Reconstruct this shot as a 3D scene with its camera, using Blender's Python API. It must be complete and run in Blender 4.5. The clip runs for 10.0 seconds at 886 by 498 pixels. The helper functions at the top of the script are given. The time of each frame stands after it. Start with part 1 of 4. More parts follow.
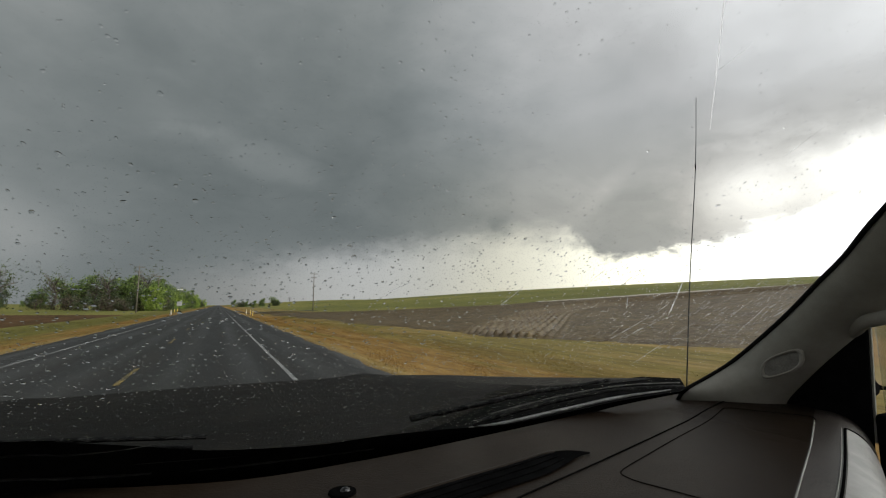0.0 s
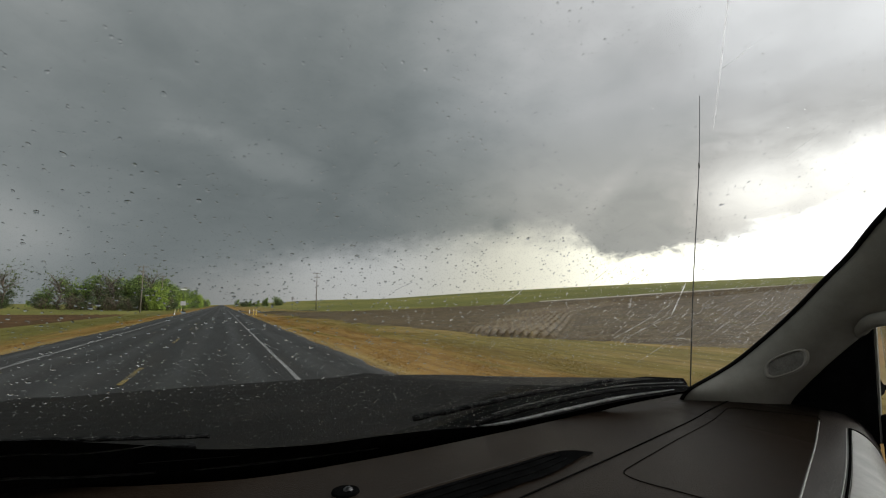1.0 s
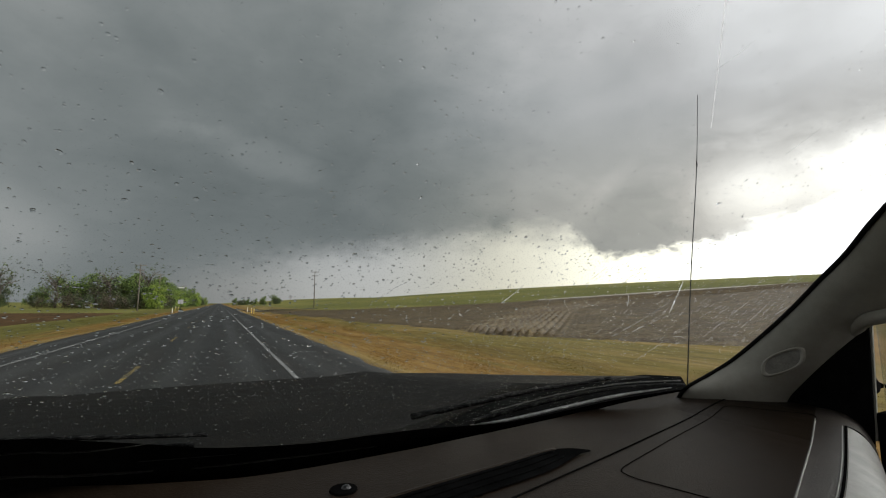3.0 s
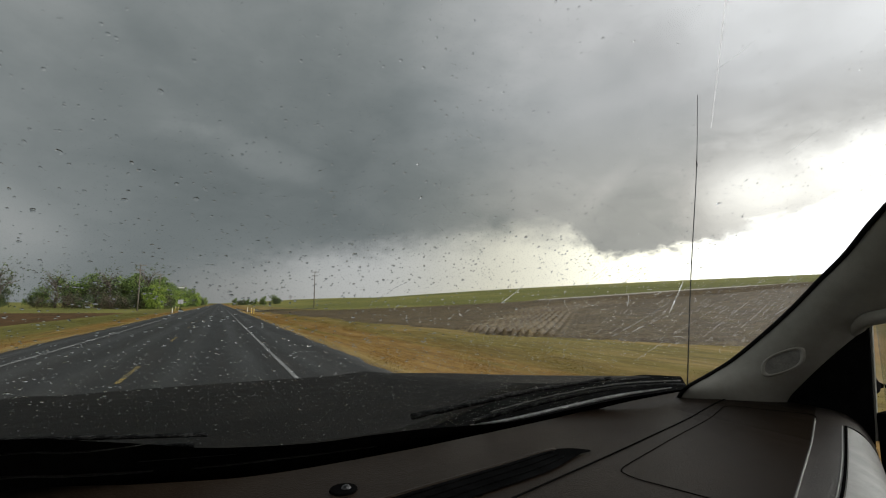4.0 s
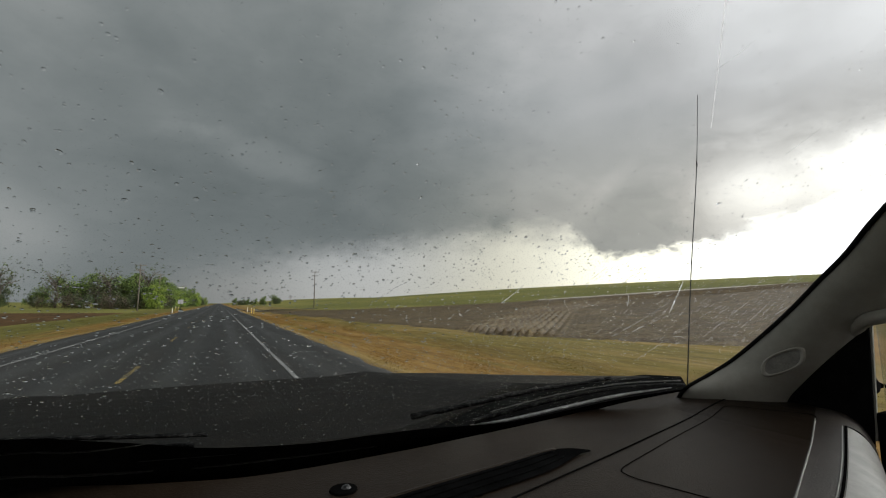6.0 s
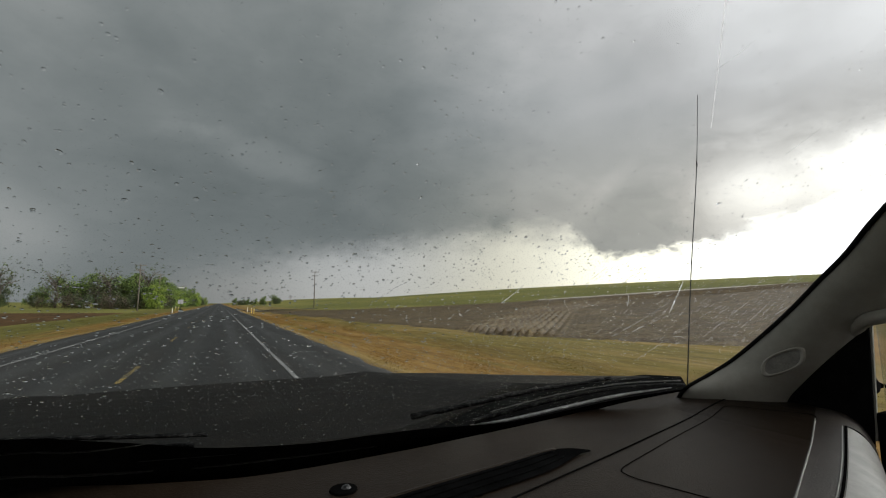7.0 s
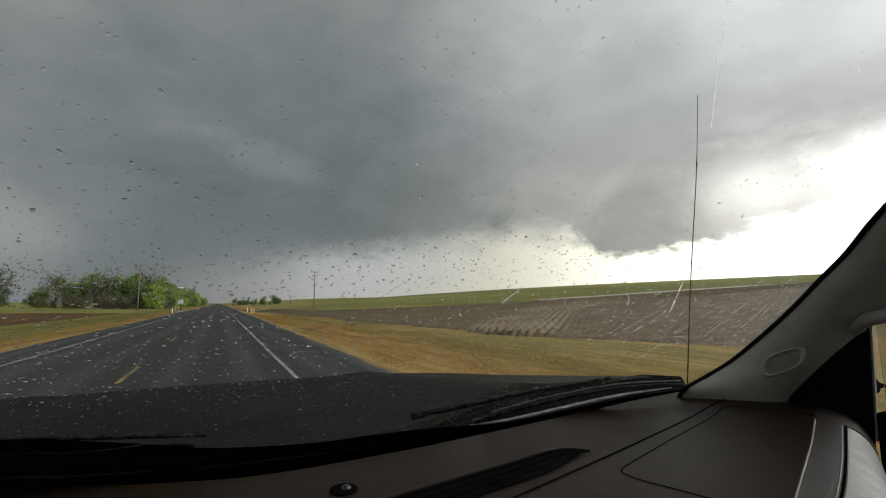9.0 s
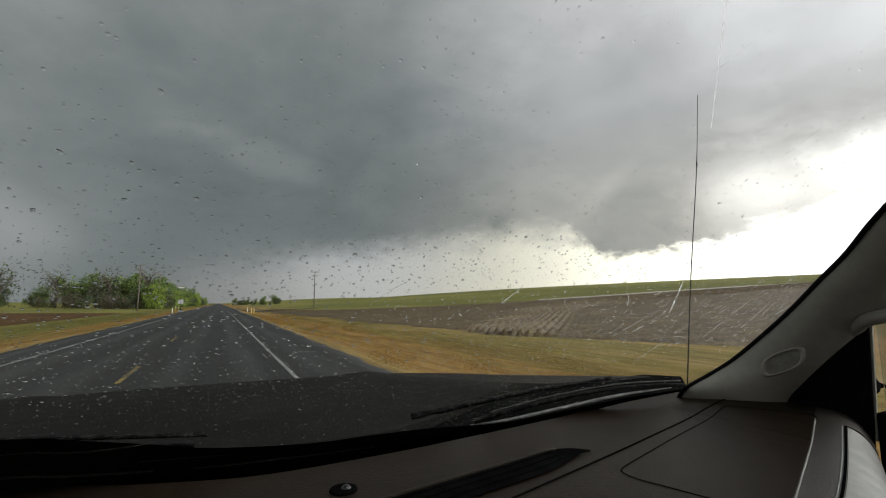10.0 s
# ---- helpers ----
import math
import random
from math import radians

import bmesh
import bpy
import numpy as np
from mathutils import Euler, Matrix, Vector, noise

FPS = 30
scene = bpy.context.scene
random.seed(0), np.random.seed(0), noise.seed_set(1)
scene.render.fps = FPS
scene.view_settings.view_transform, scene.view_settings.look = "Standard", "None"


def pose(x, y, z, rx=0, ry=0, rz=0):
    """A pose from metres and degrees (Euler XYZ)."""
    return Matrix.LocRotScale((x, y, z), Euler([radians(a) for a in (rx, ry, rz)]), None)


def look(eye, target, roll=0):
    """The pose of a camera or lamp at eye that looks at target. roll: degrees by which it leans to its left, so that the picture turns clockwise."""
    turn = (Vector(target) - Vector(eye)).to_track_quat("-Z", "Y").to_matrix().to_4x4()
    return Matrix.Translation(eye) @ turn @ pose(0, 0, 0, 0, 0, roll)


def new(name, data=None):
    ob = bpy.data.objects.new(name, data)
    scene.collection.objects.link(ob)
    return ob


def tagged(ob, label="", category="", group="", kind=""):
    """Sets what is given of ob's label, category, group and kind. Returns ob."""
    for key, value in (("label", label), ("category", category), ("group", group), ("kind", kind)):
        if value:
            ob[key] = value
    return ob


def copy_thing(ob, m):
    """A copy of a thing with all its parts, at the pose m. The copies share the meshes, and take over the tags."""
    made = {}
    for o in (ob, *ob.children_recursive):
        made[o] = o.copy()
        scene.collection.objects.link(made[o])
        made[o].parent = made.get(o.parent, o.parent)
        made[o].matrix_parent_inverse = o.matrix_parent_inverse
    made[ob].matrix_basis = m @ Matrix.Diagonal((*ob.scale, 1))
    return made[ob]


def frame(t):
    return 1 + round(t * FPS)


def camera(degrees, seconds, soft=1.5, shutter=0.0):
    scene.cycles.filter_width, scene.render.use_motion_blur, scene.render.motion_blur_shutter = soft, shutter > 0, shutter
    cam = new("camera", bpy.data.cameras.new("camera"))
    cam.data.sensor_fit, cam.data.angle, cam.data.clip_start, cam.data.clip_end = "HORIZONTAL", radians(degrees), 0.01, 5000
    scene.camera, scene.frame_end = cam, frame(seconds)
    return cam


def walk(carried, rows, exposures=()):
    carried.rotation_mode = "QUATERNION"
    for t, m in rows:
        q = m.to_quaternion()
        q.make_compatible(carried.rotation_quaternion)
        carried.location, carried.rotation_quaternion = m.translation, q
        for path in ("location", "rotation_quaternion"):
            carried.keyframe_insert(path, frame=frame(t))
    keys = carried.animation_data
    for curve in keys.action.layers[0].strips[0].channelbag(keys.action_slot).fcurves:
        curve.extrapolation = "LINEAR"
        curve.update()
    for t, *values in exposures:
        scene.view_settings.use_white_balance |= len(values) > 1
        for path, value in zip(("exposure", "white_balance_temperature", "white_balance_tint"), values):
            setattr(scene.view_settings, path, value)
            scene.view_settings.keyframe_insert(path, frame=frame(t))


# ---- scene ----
# The truck stands on the road; x to the right of the road, y along it, z up. EYE is the camera's height.
EYE = 1.75
FOV = 89.2
YAW, PITCH = 26.256, 6.885

cam = camera(FOV, 10.0, soft=1.15)
# seconds, yaw to the right, pitch up: the hand's shake before the camera is set down on the dash
SHAKE = [(0.0, 0.1, 0.24), (0.15, 0.05, 0.3), (0.3, 0.05, 0.3), (0.4, -0.3, 0.27), (0.5, -1.75, 0.2), (0.6, -1.85, 0.18), (0.8, -1.8, 0.18), (0.9, -0.7, 0.2), (1.0, -0.25, 0.2), (1.25, -0.2, 0.05),
         (1.5, -0.1, -0.06), (1.75, 0.02, -0.04), (2.0, 0.04, 0.0), (2.5, 0.0, 0.0), (5.0, 0.0, 0.0), (7.5, 0.0, 0.0), (10.0, 0.0, 0.0)]
walk(cam, [(t, pose(0, 0, EYE, 90 + PITCH + p, 0, -(YAW + a))) for t, a, p in SHAKE])


# ---------------------------------------------------------------- node helpers
class Tree:
    """Short hands for building a node tree."""

    def __init__(self, tree):
        self.t = tree
        tree.nodes.clear()

    def add(self, kind):
        return self.t.nodes.new(kind)

    def put(self, v, socket):
        if isinstance(v, bpy.types.NodeSocket):
            self.t.links.new(v, socket)
        elif v is not None:
            socket.default_value = v

    def math(self, op, a, b=None, c=None, clamp=False):
        n = self.add("ShaderNodeMath")
        n.operation, n.use_clamp = op, clamp
        for v, s in zip((a, b, c), n.inputs):
            self.put(v, s)
        return n.outputs[0]

    def step(self, v, lo, hi):
        n = self.add("ShaderNodeMapRange")
        n.interpolation_type = "SMOOTHSTEP"
        self.put(v, n.inputs["Value"])
        self.put(lo, n.inputs["From Min"])
        self.put(hi, n.inputs["From Max"])
        return n.outputs["Result"]

    def noise(self, vec, scale, detail=4, rough=0.55, lac=2.0, dist=0.0):
        n = self.add("ShaderNodeTexNoise")
        self.put(vec, n.inputs["Vector"])
        n.inputs["Scale"].default_value, n.inputs["Detail"].default_value = scale, detail
        n.inputs["Roughness"].default_value, n.inputs["Lacunarity"].default_value = rough, lac
        n.inputs["Distortion"].default_value = dist
        return n.outputs["Fac"]

    def ramp(self, v, stops, mode="LINEAR"):
        n = self.add("ShaderNodeValToRGB")
        n.color_ramp.interpolation = mode
        e = n.color_ramp.elements
        while len(e) < len(stops):
            e.new(0.5)
        for el, (p, c) in zip(e, stops):
            el.position = p
            el.color = (c, c, c, 1) if isinstance(c, (int, float)) else (*c, 1)
        self.put(v, n.inputs[0])
        return n.outputs[0]

    def mix(self, f, a, b, mode="MIX"):
        n = self.add("ShaderNodeMix")
        n.data_type, n.blend_type = "RGBA", mode
        self.put(f, n.inputs[0])
        for v, s in ((a, n.inputs[6]), (b, n.inputs[7])):
            self.put((*v, 1) if isinstance(v, tuple) and len(v) == 3 else v, s)
        return n.outputs[2]

    def scale_vec(self, vec, s):
        n = self.add("ShaderNodeVectorMath")
        n.operation = "MULTIPLY"
        self.put(vec, n.inputs[0])
        n.inputs[1].default_value = s
        return n.outputs[0]


# ---------------------------------------------------------------- sky and sun
SUN_AZ, SUN_EL = 125.0, 32.0
world = bpy.data.worlds.new("storm_sky")
scene.world = world
world.use_nodes = True
W = Tree(world.node_tree)
ray_dir = W.add("ShaderNodeTexCoord").outputs["Generated"]
sep = W.add("ShaderNodeSeparateXYZ")
W.put(ray_dir, sep.inputs[0])
DX, DY, DZ = sep.outputs
az = W.math("MULTIPLY", W.math("ARCTAN2", DX, DY), 57.2958)
el = W.math("MULTIPLY", W.math("ARCSINE", DZ), 57.2958)
cloud_vec = W.scale_vec(ray_dir, (1, 1, 1.9))
n_big = W.noise(cloud_vec, 2.6, 4, 0.5, dist=0.35)
n_mid = W.noise(cloud_vec, 8.0, 6, 0.6, dist=0.3)
n_fine = W.noise(cloud_vec, 30.0, 5, 0.62)


def by_az(stops):
    return W.ramp(W.math("DIVIDE", W.math("ADD", az, 180.0), 360.0), [((a + 180) / 360, c) for a, c in stops], "B_SPLINE" if len(stops) < 9 else "LINEAR")


def blob(a, e, ra, re, lean=0.0, hard=0.0, wob=0.0):
    """1 at the middle of an ellipse in the sky, 0 outside it; lean shears it upwards to the left."""
    da = W.math("DIVIDE", W.math("SUBTRACT", az, a), ra)
    ee = W.math("ADD", W.math("SUBTRACT", el, e), W.math("MULTIPLY", W.math("SUBTRACT", az, a), lean))
    de = W.math("DIVIDE", ee, re)
    d = W.math("SQRT", W.math("ADD", W.math("MULTIPLY", da, da), W.math("MULTIPLY", de, de)))
    if wob:
        d = W.math("ADD", d, W.math("MULTIPLY", W.math("SUBTRACT", n_mid, 0.5), wob))
    return W.math("SUBTRACT", 1.0, W.step(d, hard, 1.0))


deck = by_az([(-180, 1.0), (-125, 0.4), (-90, 0.26), (-40, 0.26), (-20, 0.225), (-8, 0.175), (12, 0.165), (20, 0.185), (28, 0.26), (36, 0.37), (45, 0.445), (54, 0.51), (60, 0.58), (66, 0.60), (75, 0.70), (95, 3.6), (140, 3.2), (180, 1.0)])
high = W.step(el, 18.0, 42.0)
deck = W.math("MULTIPLY", deck, W.math("ADD", 1.0, W.math("MULTIPLY", high, 0.5)))
deck = W.math("MULTIPLY", deck, W.math("SUBTRACT", 1.0, W.math("MULTIPLY", W.step(el, 36.0, 60.0), 0.62)))  # the storm is darkest overhead
deck = W.math("MULTIPLY", deck, W.math("ADD", 0.62, W.math("MULTIPLY", n_big, 0.76)))
deck = W.math("MULTIPLY", deck, W.math("ADD", 0.83, W.math("MULTIPLY", n_mid, 0.34)))
deck = W.math("MULTIPLY", deck, W.math("ADD", 0.96, W.math("MULTIPLY", n_fine, 0.08)))
deck = W.math("ADD", deck, W.math("MULTIPLY", blob(3, 17.2, 13, 2.8, 0.27, 0.0, 2.2), 0.05))
deck = W.math("ADD", deck, W.math("MULTIPLY", blob(-7, 20.5, 7, 4.0, 0.3, 0.0, 2.0), 0.03))
deck = W.math("ADD", deck, W.math("MULTIPLY", blob(-19, 7.5, 8, 5, 0.25, 0.0, 0.6), 0.07))
deck = W.math("ADD", deck, W.math("MULTIPLY", blob(63.5, 11.0, 9.0, 6.0, -0.15, 0.0, 1.3), 0.45))
deck = W.math("ADD", deck, W.math("MULTIPLY", blob(60.0, 12.8, 6.5, 4.2, -0.2, 0.0, 2.6), 0.22))
lumps = W.math("MULTIPLY", W.step(az, 52.0, 60.0), W.math("SUBTRACT", 1.0, W.step(el, 16.0, 22.0)))
deck = W.math("MULTIPLY", deck, W.math("ADD", 1.0, W.math("MULTIPLY", lumps, W.math("MULTIPLY", W.math("SUBTRACT", n_mid, 0.50), 1.1))))
deck = W.math("ADD", deck, W.math("MULTIPLY", blob(44, 22.0, 7.0, 7.0, 0.0, 0.0, 1.6), 0.05))
wall = blob(49.8, 6.5, 9.2, 12.0, 0.0, 0.35, 1.0)
deck = W.math("ADD", W.math("MULTIPLY", deck, W.math("SUBTRACT", 1.0, W.math("MULTIPLY", wall, 0.38))), W.math("MULTIPLY", wall, 0.085))
deck = W.math("ADD", deck, W.math("MULTIPLY", blob(47.0, 14.0, 6.0, 2.3, -0.84, 0.0, 2.6), 0.055))  # the lit flank of the lowered cloud
funnel = blob(33.8, 10.2, 2.6, 2.6, 0.0, 0.0, 0.8)
deck = W.math("MULTIPLY", deck, W.math("SUBTRACT", 1.0, W.math("MULTIPLY", funnel, 0.13)))
deck = W.math("ADD", deck, W.math("MULTIPLY", blob(6, 5.0, 17, 7.0, 0.0, 0.0, 0.8), 0.05))
gleam = blob(72, 12.5, 9.0, 4.8, 0.1, 0.2, 1.3)

edge = by_az([(-60, 0.0), (-12, 0.12), (2, 0.22), (16, 0.32), (27, 0.385), (34, 0.425), (40, 0.41), (43, 0.415), (44.3, 0.355), (45.4, 0.315), (47, 0.300), (53, 0.298), (57, 0.312), (60, 0.36), (65, 0.42), (71, 0.50), (90, 0.8), (110, 1.0), (135, 0.8), (165, 0.2)])
edge = W.math("MULTIPLY", edge, 20.0)
ragged = W.math("ADD", W.math("MULTIPLY", W.math("SUBTRACT", n_mid, 0.5), 3.0), W.math("MULTIPLY", W.math("SUBTRACT", n_fine, 0.5), 2.8))
depth = W.math("SUBTRACT", W.math("ADD", edge, ragged), el)
crisp = W.math("SUBTRACT", W.step(az, 40.0, 46.0), W.math("MULTIPLY", W.step(az, 56.0, 63.0), 0.45))
soft_w = W.math("SUBTRACT", 2.5, W.math("MULTIPLY", crisp, 1.8))
gap = W.step(depth, W.math("MULTIPLY", soft_w, -1.0), soft_w)
gap = W.math("MULTIPLY", gap, by_az([(-60, 0.0), (-14, 0.0), (-4, 0.55), (5, 0.85), (14, 1.0), (140, 1.0), (165, 0.0), (175, 0.0)]))
gap_light = by_az([(-30, 0.06), (-6, 0.08), (2, 0.095), (10, 0.135), (25, 0.170), (33, 0.220), (40, 0.30), (46, 0.42), (56, 0.6), (75, 0.95), (110, 1.0), (160, 0.3)])
gap_light = W.math("MULTIPLY", gap_light, 3.0)
lum = W.mix(W.math("MULTIPLY", gleam, 0.85), W.mix(0.0, deck, deck), (1.45, 1.45, 1.45))
tone = W.ramp(deck, [(0.14, (0.875, 1.0, 1.03)), (0.34, (0.975, 1.0, 1.0)), (0.5, (1.0, 0.99, 0.985))])
tone = W.mix(W.step(az, 12.0, 34.0), tone, W.mix(1.0, tone, W.mix(W.step(el, 9.0, 25.0), (1.025, 1.0, 0.94), (0.985, 1.0, 1.025)), "MULTIPLY"))
cloud_rgb = W.mix(1.0, lum, tone, "MULTIPLY")
cream = W.math("MULTIPLY", W.step(az, 14.0, 36.0), W.math("SUBTRACT", 1.0, W.step(az, 50.0, 64.0)))
gap_rgb = W.mix(1.0, W.mix(0.0, gap_light, gap_light), W.mix(cream, (1.0, 1.0, 1.0), (1.0, 0.955, 0.80)), "MULTIPLY")
clear = W.add("ShaderNodeTexSky")
clear.sky_type, clear.sun_disc, clear.sun_elevation, clear.sun_rotation = "NISHITA", False, radians(SUN_EL), radians(SUN_AZ)
gap_rgb = W.mix(1.0, gap_rgb, W.mix(1.0, clear.outputs[0], (0.006, 0.006, 0.006), "MULTIPLY"), "ADD")
sky_rgb = W.mix(gap, cloud_rgb, gap_rgb)
back = W.add("ShaderNodeBackground")
W.put(sky_rgb, back.inputs[0])
back.inputs[1].default_value = 1.0
W.put(back.outputs[0], W.add("ShaderNodeOutputWorld").inputs[0])

sun = new("sun", bpy.data.lights.new("sun", "SUN"))
sun.data.energy, sun.data.angle, sun.data.color = 0.35, radians(14), (1.0, 0.90, 0.70)
sa, se = radians(SUN_AZ), radians(SUN_EL)
sun.matrix_world = look((math.sin(sa) * math.cos(se) * 50, math.cos(sa) * math.cos(se) * 50, math.sin(se) * 50), (0, 0, 0))


# ---------------------------------------------------------------- materials
def material(name, cols, scale=1.0, rough=0.6, bump=0.0, bump_scale=None, metal=0.0, spec=0.5, coarse=0.15, island=0.0, rough_var=0.0, stretch=(1, 1, 1), sheen=(1, 1, 1)):
    """A two-scale noise material; cols: dark, middle, light."""
    m = bpy.data.materials.new(name)
    m.use_nodes = True
    T = Tree(m.node_tree)
    b = T.add("ShaderNodeBsdfPrincipled")
    co = T.scale_vec(T.add("ShaderNodeTexCoord").outputs["Object"], stretch)
    fine = T.noise(co, scale, 6, 0.62)
    wide = T.noise(co, scale * coarse, 3, 0.5)
    v = T.math("ADD", T.math("MULTIPLY", fine, 0.6), T.math("MULTIPLY", wide, 0.4))
    if island:
        g = T.add("ShaderNodeNewGeometry").outputs["Random Per Island"]
        v = T.math("ADD", v, T.math("MULTIPLY", T.math("SUBTRACT", g, 0.5), island))
    T.put(T.ramp(v, [(0.33, cols[0]), (0.5, cols[1]), (0.67, cols[2])]), b.inputs["Base Color"])
    r = rough if not rough_var else T.math("ADD", rough - rough_var / 2, T.math("MULTIPLY", fine, rough_var))
    T.put(r, b.inputs["Roughness"])
    b.inputs["Metallic"].default_value, b.inputs["Specular IOR Level"].default_value = metal, spec
    b.inputs["Specular Tint"].default_value = (*sheen, 1)
    if bump:
        bn = T.add("ShaderNodeBump")
        bn.inputs["Strength"].default_value, bn.inputs["Distance"].default_value = 1.0, bump
        T.put(T.noise(co, bump_scale or scale * 2, 4, 0.6), bn.inputs["Height"])
        T.put(bn.outputs[0], b.inputs["Normal"])
    T.put(b.outputs[0], T.add("ShaderNodeOutputMaterial").inputs[0])
    return m


def thin_glass(name, tint, gloss=0.5):
    m = bpy.data.materials.new(name)
    m.use_nodes = True
    T = Tree(m.node_tree)
    t, g, x = T.add("ShaderNodeBsdfTransparent"), T.add("ShaderNodeBsdfGlossy"), T.add("ShaderNodeMixShader")
    t.inputs[0].default_value = (*tint, 1)
    g.inputs["Roughness"].default_value = 0.02
    f = T.add("ShaderNodeFresnel")
    f.inputs[0].default_value = 1.45
    T.put(T.math("MULTIPLY", f.outputs[0], gloss), x.inputs[0])
    T.put(t.outputs[0], x.inputs[1])
    T.put(g.outputs[0], x.inputs[2])
    T.put(x.outputs[0], T.add("ShaderNodeOutputMaterial").inputs[0])
    return m


def water_material():
    m = bpy.data.materials.new("rain_water")
    m.use_nodes = True
    T = Tree(m.node_tree)
    g = T.add("ShaderNodeBsdfGlass")
    g.inputs["IOR"].default_value, g.inputs["Roughness"].default_value = 1.33, 0.0
    T.put(g.outputs[0], T.add("ShaderNodeOutputMaterial").inputs[0])
    return m


def road_material():
    m = bpy.data.materials.new("wet_asphalt")
    m.use_nodes = True
    T = Tree(m.node_tree)
    b = T.add("ShaderNodeBsdfPrincipled")
    co = T.add("ShaderNodeTexCoord").outputs["Object"]
    sp = T.add("ShaderNodeSeparateXYZ")
    T.put(co, sp.inputs[0])
    grit = T.noise(co, 55.0, 3, 0.7)
    patch = T.noise(T.scale_vec(co, (1.2, 0.10, 1)), 1.0, 5, 0.6)
    # worn wheel tracks along the lanes
    lane = T.math("PINGPONG", T.math("ADD", sp.outputs[0], 0.1 + 3.65 * 4), 1.825)
    track = T.math("SUBTRACT", 1.0, T.step(T.math("ABSOLUTE", T.math("SUBTRACT", lane, 0.85)), 0.1, 0.55))
    v = T.math("ADD", T.math("MULTIPLY", grit, 0.35), T.math("MULTIPLY", patch, 0.65))
    col = T.ramp(v, [(0.3, (0.0038, 0.0034, 0.0027)), (0.5, (0.0088, 0.0078, 0.0062)), (0.7, (0.024, 0.0212, 0.0167))])
    col = T.mix(T.math("MULTIPLY", track, 0.35), col, (0.023, 0.0208, 0.0172))
    T.put(col, b.inputs["Base Color"])
    T.put(T.math("SUBTRACT", T.math("ADD", 0.30, T.math("MULTIPLY", patch, 0.38)), T.math("MULTIPLY", track, 0.07)), b.inputs["Roughness"])
    bn = T.add("ShaderNodeBump")
    bn.inputs["Strength"].default_value, bn.inputs["Distance"].default_value = 0.6, 0.006
    T.put(grit, bn.inputs["Height"])
    T.put(bn.outputs[0], b.inputs["Normal"])
    b.inputs["Specular IOR Level"].default_value = 0.24
    T.put(b.outputs[0], T.add("ShaderNodeOutputMaterial").inputs[0])
    return m


def verge_colour(T, co, tuft):
    """Grass by its distance from the asphalt: a pale fringe, rust-brown ditch, mown crest or olive strip, then green pasture."""
    sp = T.add("ShaderNodeSeparateXYZ")
    T.put(co, sp.inputs[0])
    x = sp.outputs[0]
    wide = T.noise(T.scale_vec(co, (1, 0.12, 1)), 0.32, 4, 0.6)
    streak = T.noise(T.scale_vec(co, (1, 0.05, 1)), 1.3, 5, 0.65)
    far_n = T.noise(T.scale_vec(co, (1, 0.3, 1)), 0.03, 4, 0.6)
    off = T.math("MULTIPLY", T.math("SUBTRACT", wide, 0.5), 5.0)
    v = T.math("ADD", T.math("MULTIPLY", tuft, 0.6), T.math("MULTIPLY", streak, 0.4))
    tan = T.ramp(v, [(0.3, (0.125, 0.086, 0.028)), (0.5, (0.215, 0.152, 0.052)), (0.72, (0.31, 0.233, 0.094))])
    rust = T.ramp(v, [(0.3, (0.086, 0.047, 0.011)), (0.5, (0.182, 0.106, 0.026)), (0.72, (0.30, 0.192, 0.056))])
    olive = T.ramp(v, [(0.3, (0.060, 0.051, 0.011)), (0.5, (0.122, 0.103, 0.023)), (0.72, (0.205, 0.167, 0.044))])
    moss = T.ramp(v, [(0.3, (0.042, 0.043, 0.009)), (0.5, (0.090, 0.084, 0.016)), (0.72, (0.15, 0.135, 0.03))])
    green = T.ramp(T.math("ADD", T.math("MULTIPLY", far_n, 0.7), T.math("MULTIPLY", tuft, 0.3)), [(0.35, (0.074, 0.080, 0.016)), (0.5, (0.132, 0.130, 0.029)), (0.66, (0.205, 0.183, 0.048))])
    d = T.math("SUBTRACT", T.math("ABSOLUTE", T.math("ADD", x, 1.43)), 5.48)
    dw = T.math("ADD", d, T.math("MULTIPLY", off, 0.3))
    c = T.mix(T.math("MULTIPLY", T.step(wide, 0.50, 0.68), 0.7), rust, olive)
    c = T.mix(T.step(dw, 0.3, 1.2), tan, c)
    crest = T.math("MULTIPLY", T.step(dw, 5.6, 8.2), 0.85)
    side = T.step(x, -1.0, 1.0)
    c = T.mix(T.math("MULTIPLY", crest, side), c, T.mix(T.math("MULTIPLY", T.step(wide, 0.36, 0.56), 0.9), tan, olive))
    c = T.mix(T.math("MULTIPLY", T.step(dw, 3.0, 5.6), T.math("SUBTRACT", 1.0, side)), c, moss)
    reach = T.math("ADD", 8.4, T.math("MULTIPLY", side, 8.0))  # the strip before the ploughed field is wider
    return T.mix(T.step(T.math("ADD", d, off), reach, T.math("ADD", reach, 3.6)), c, green), d, off


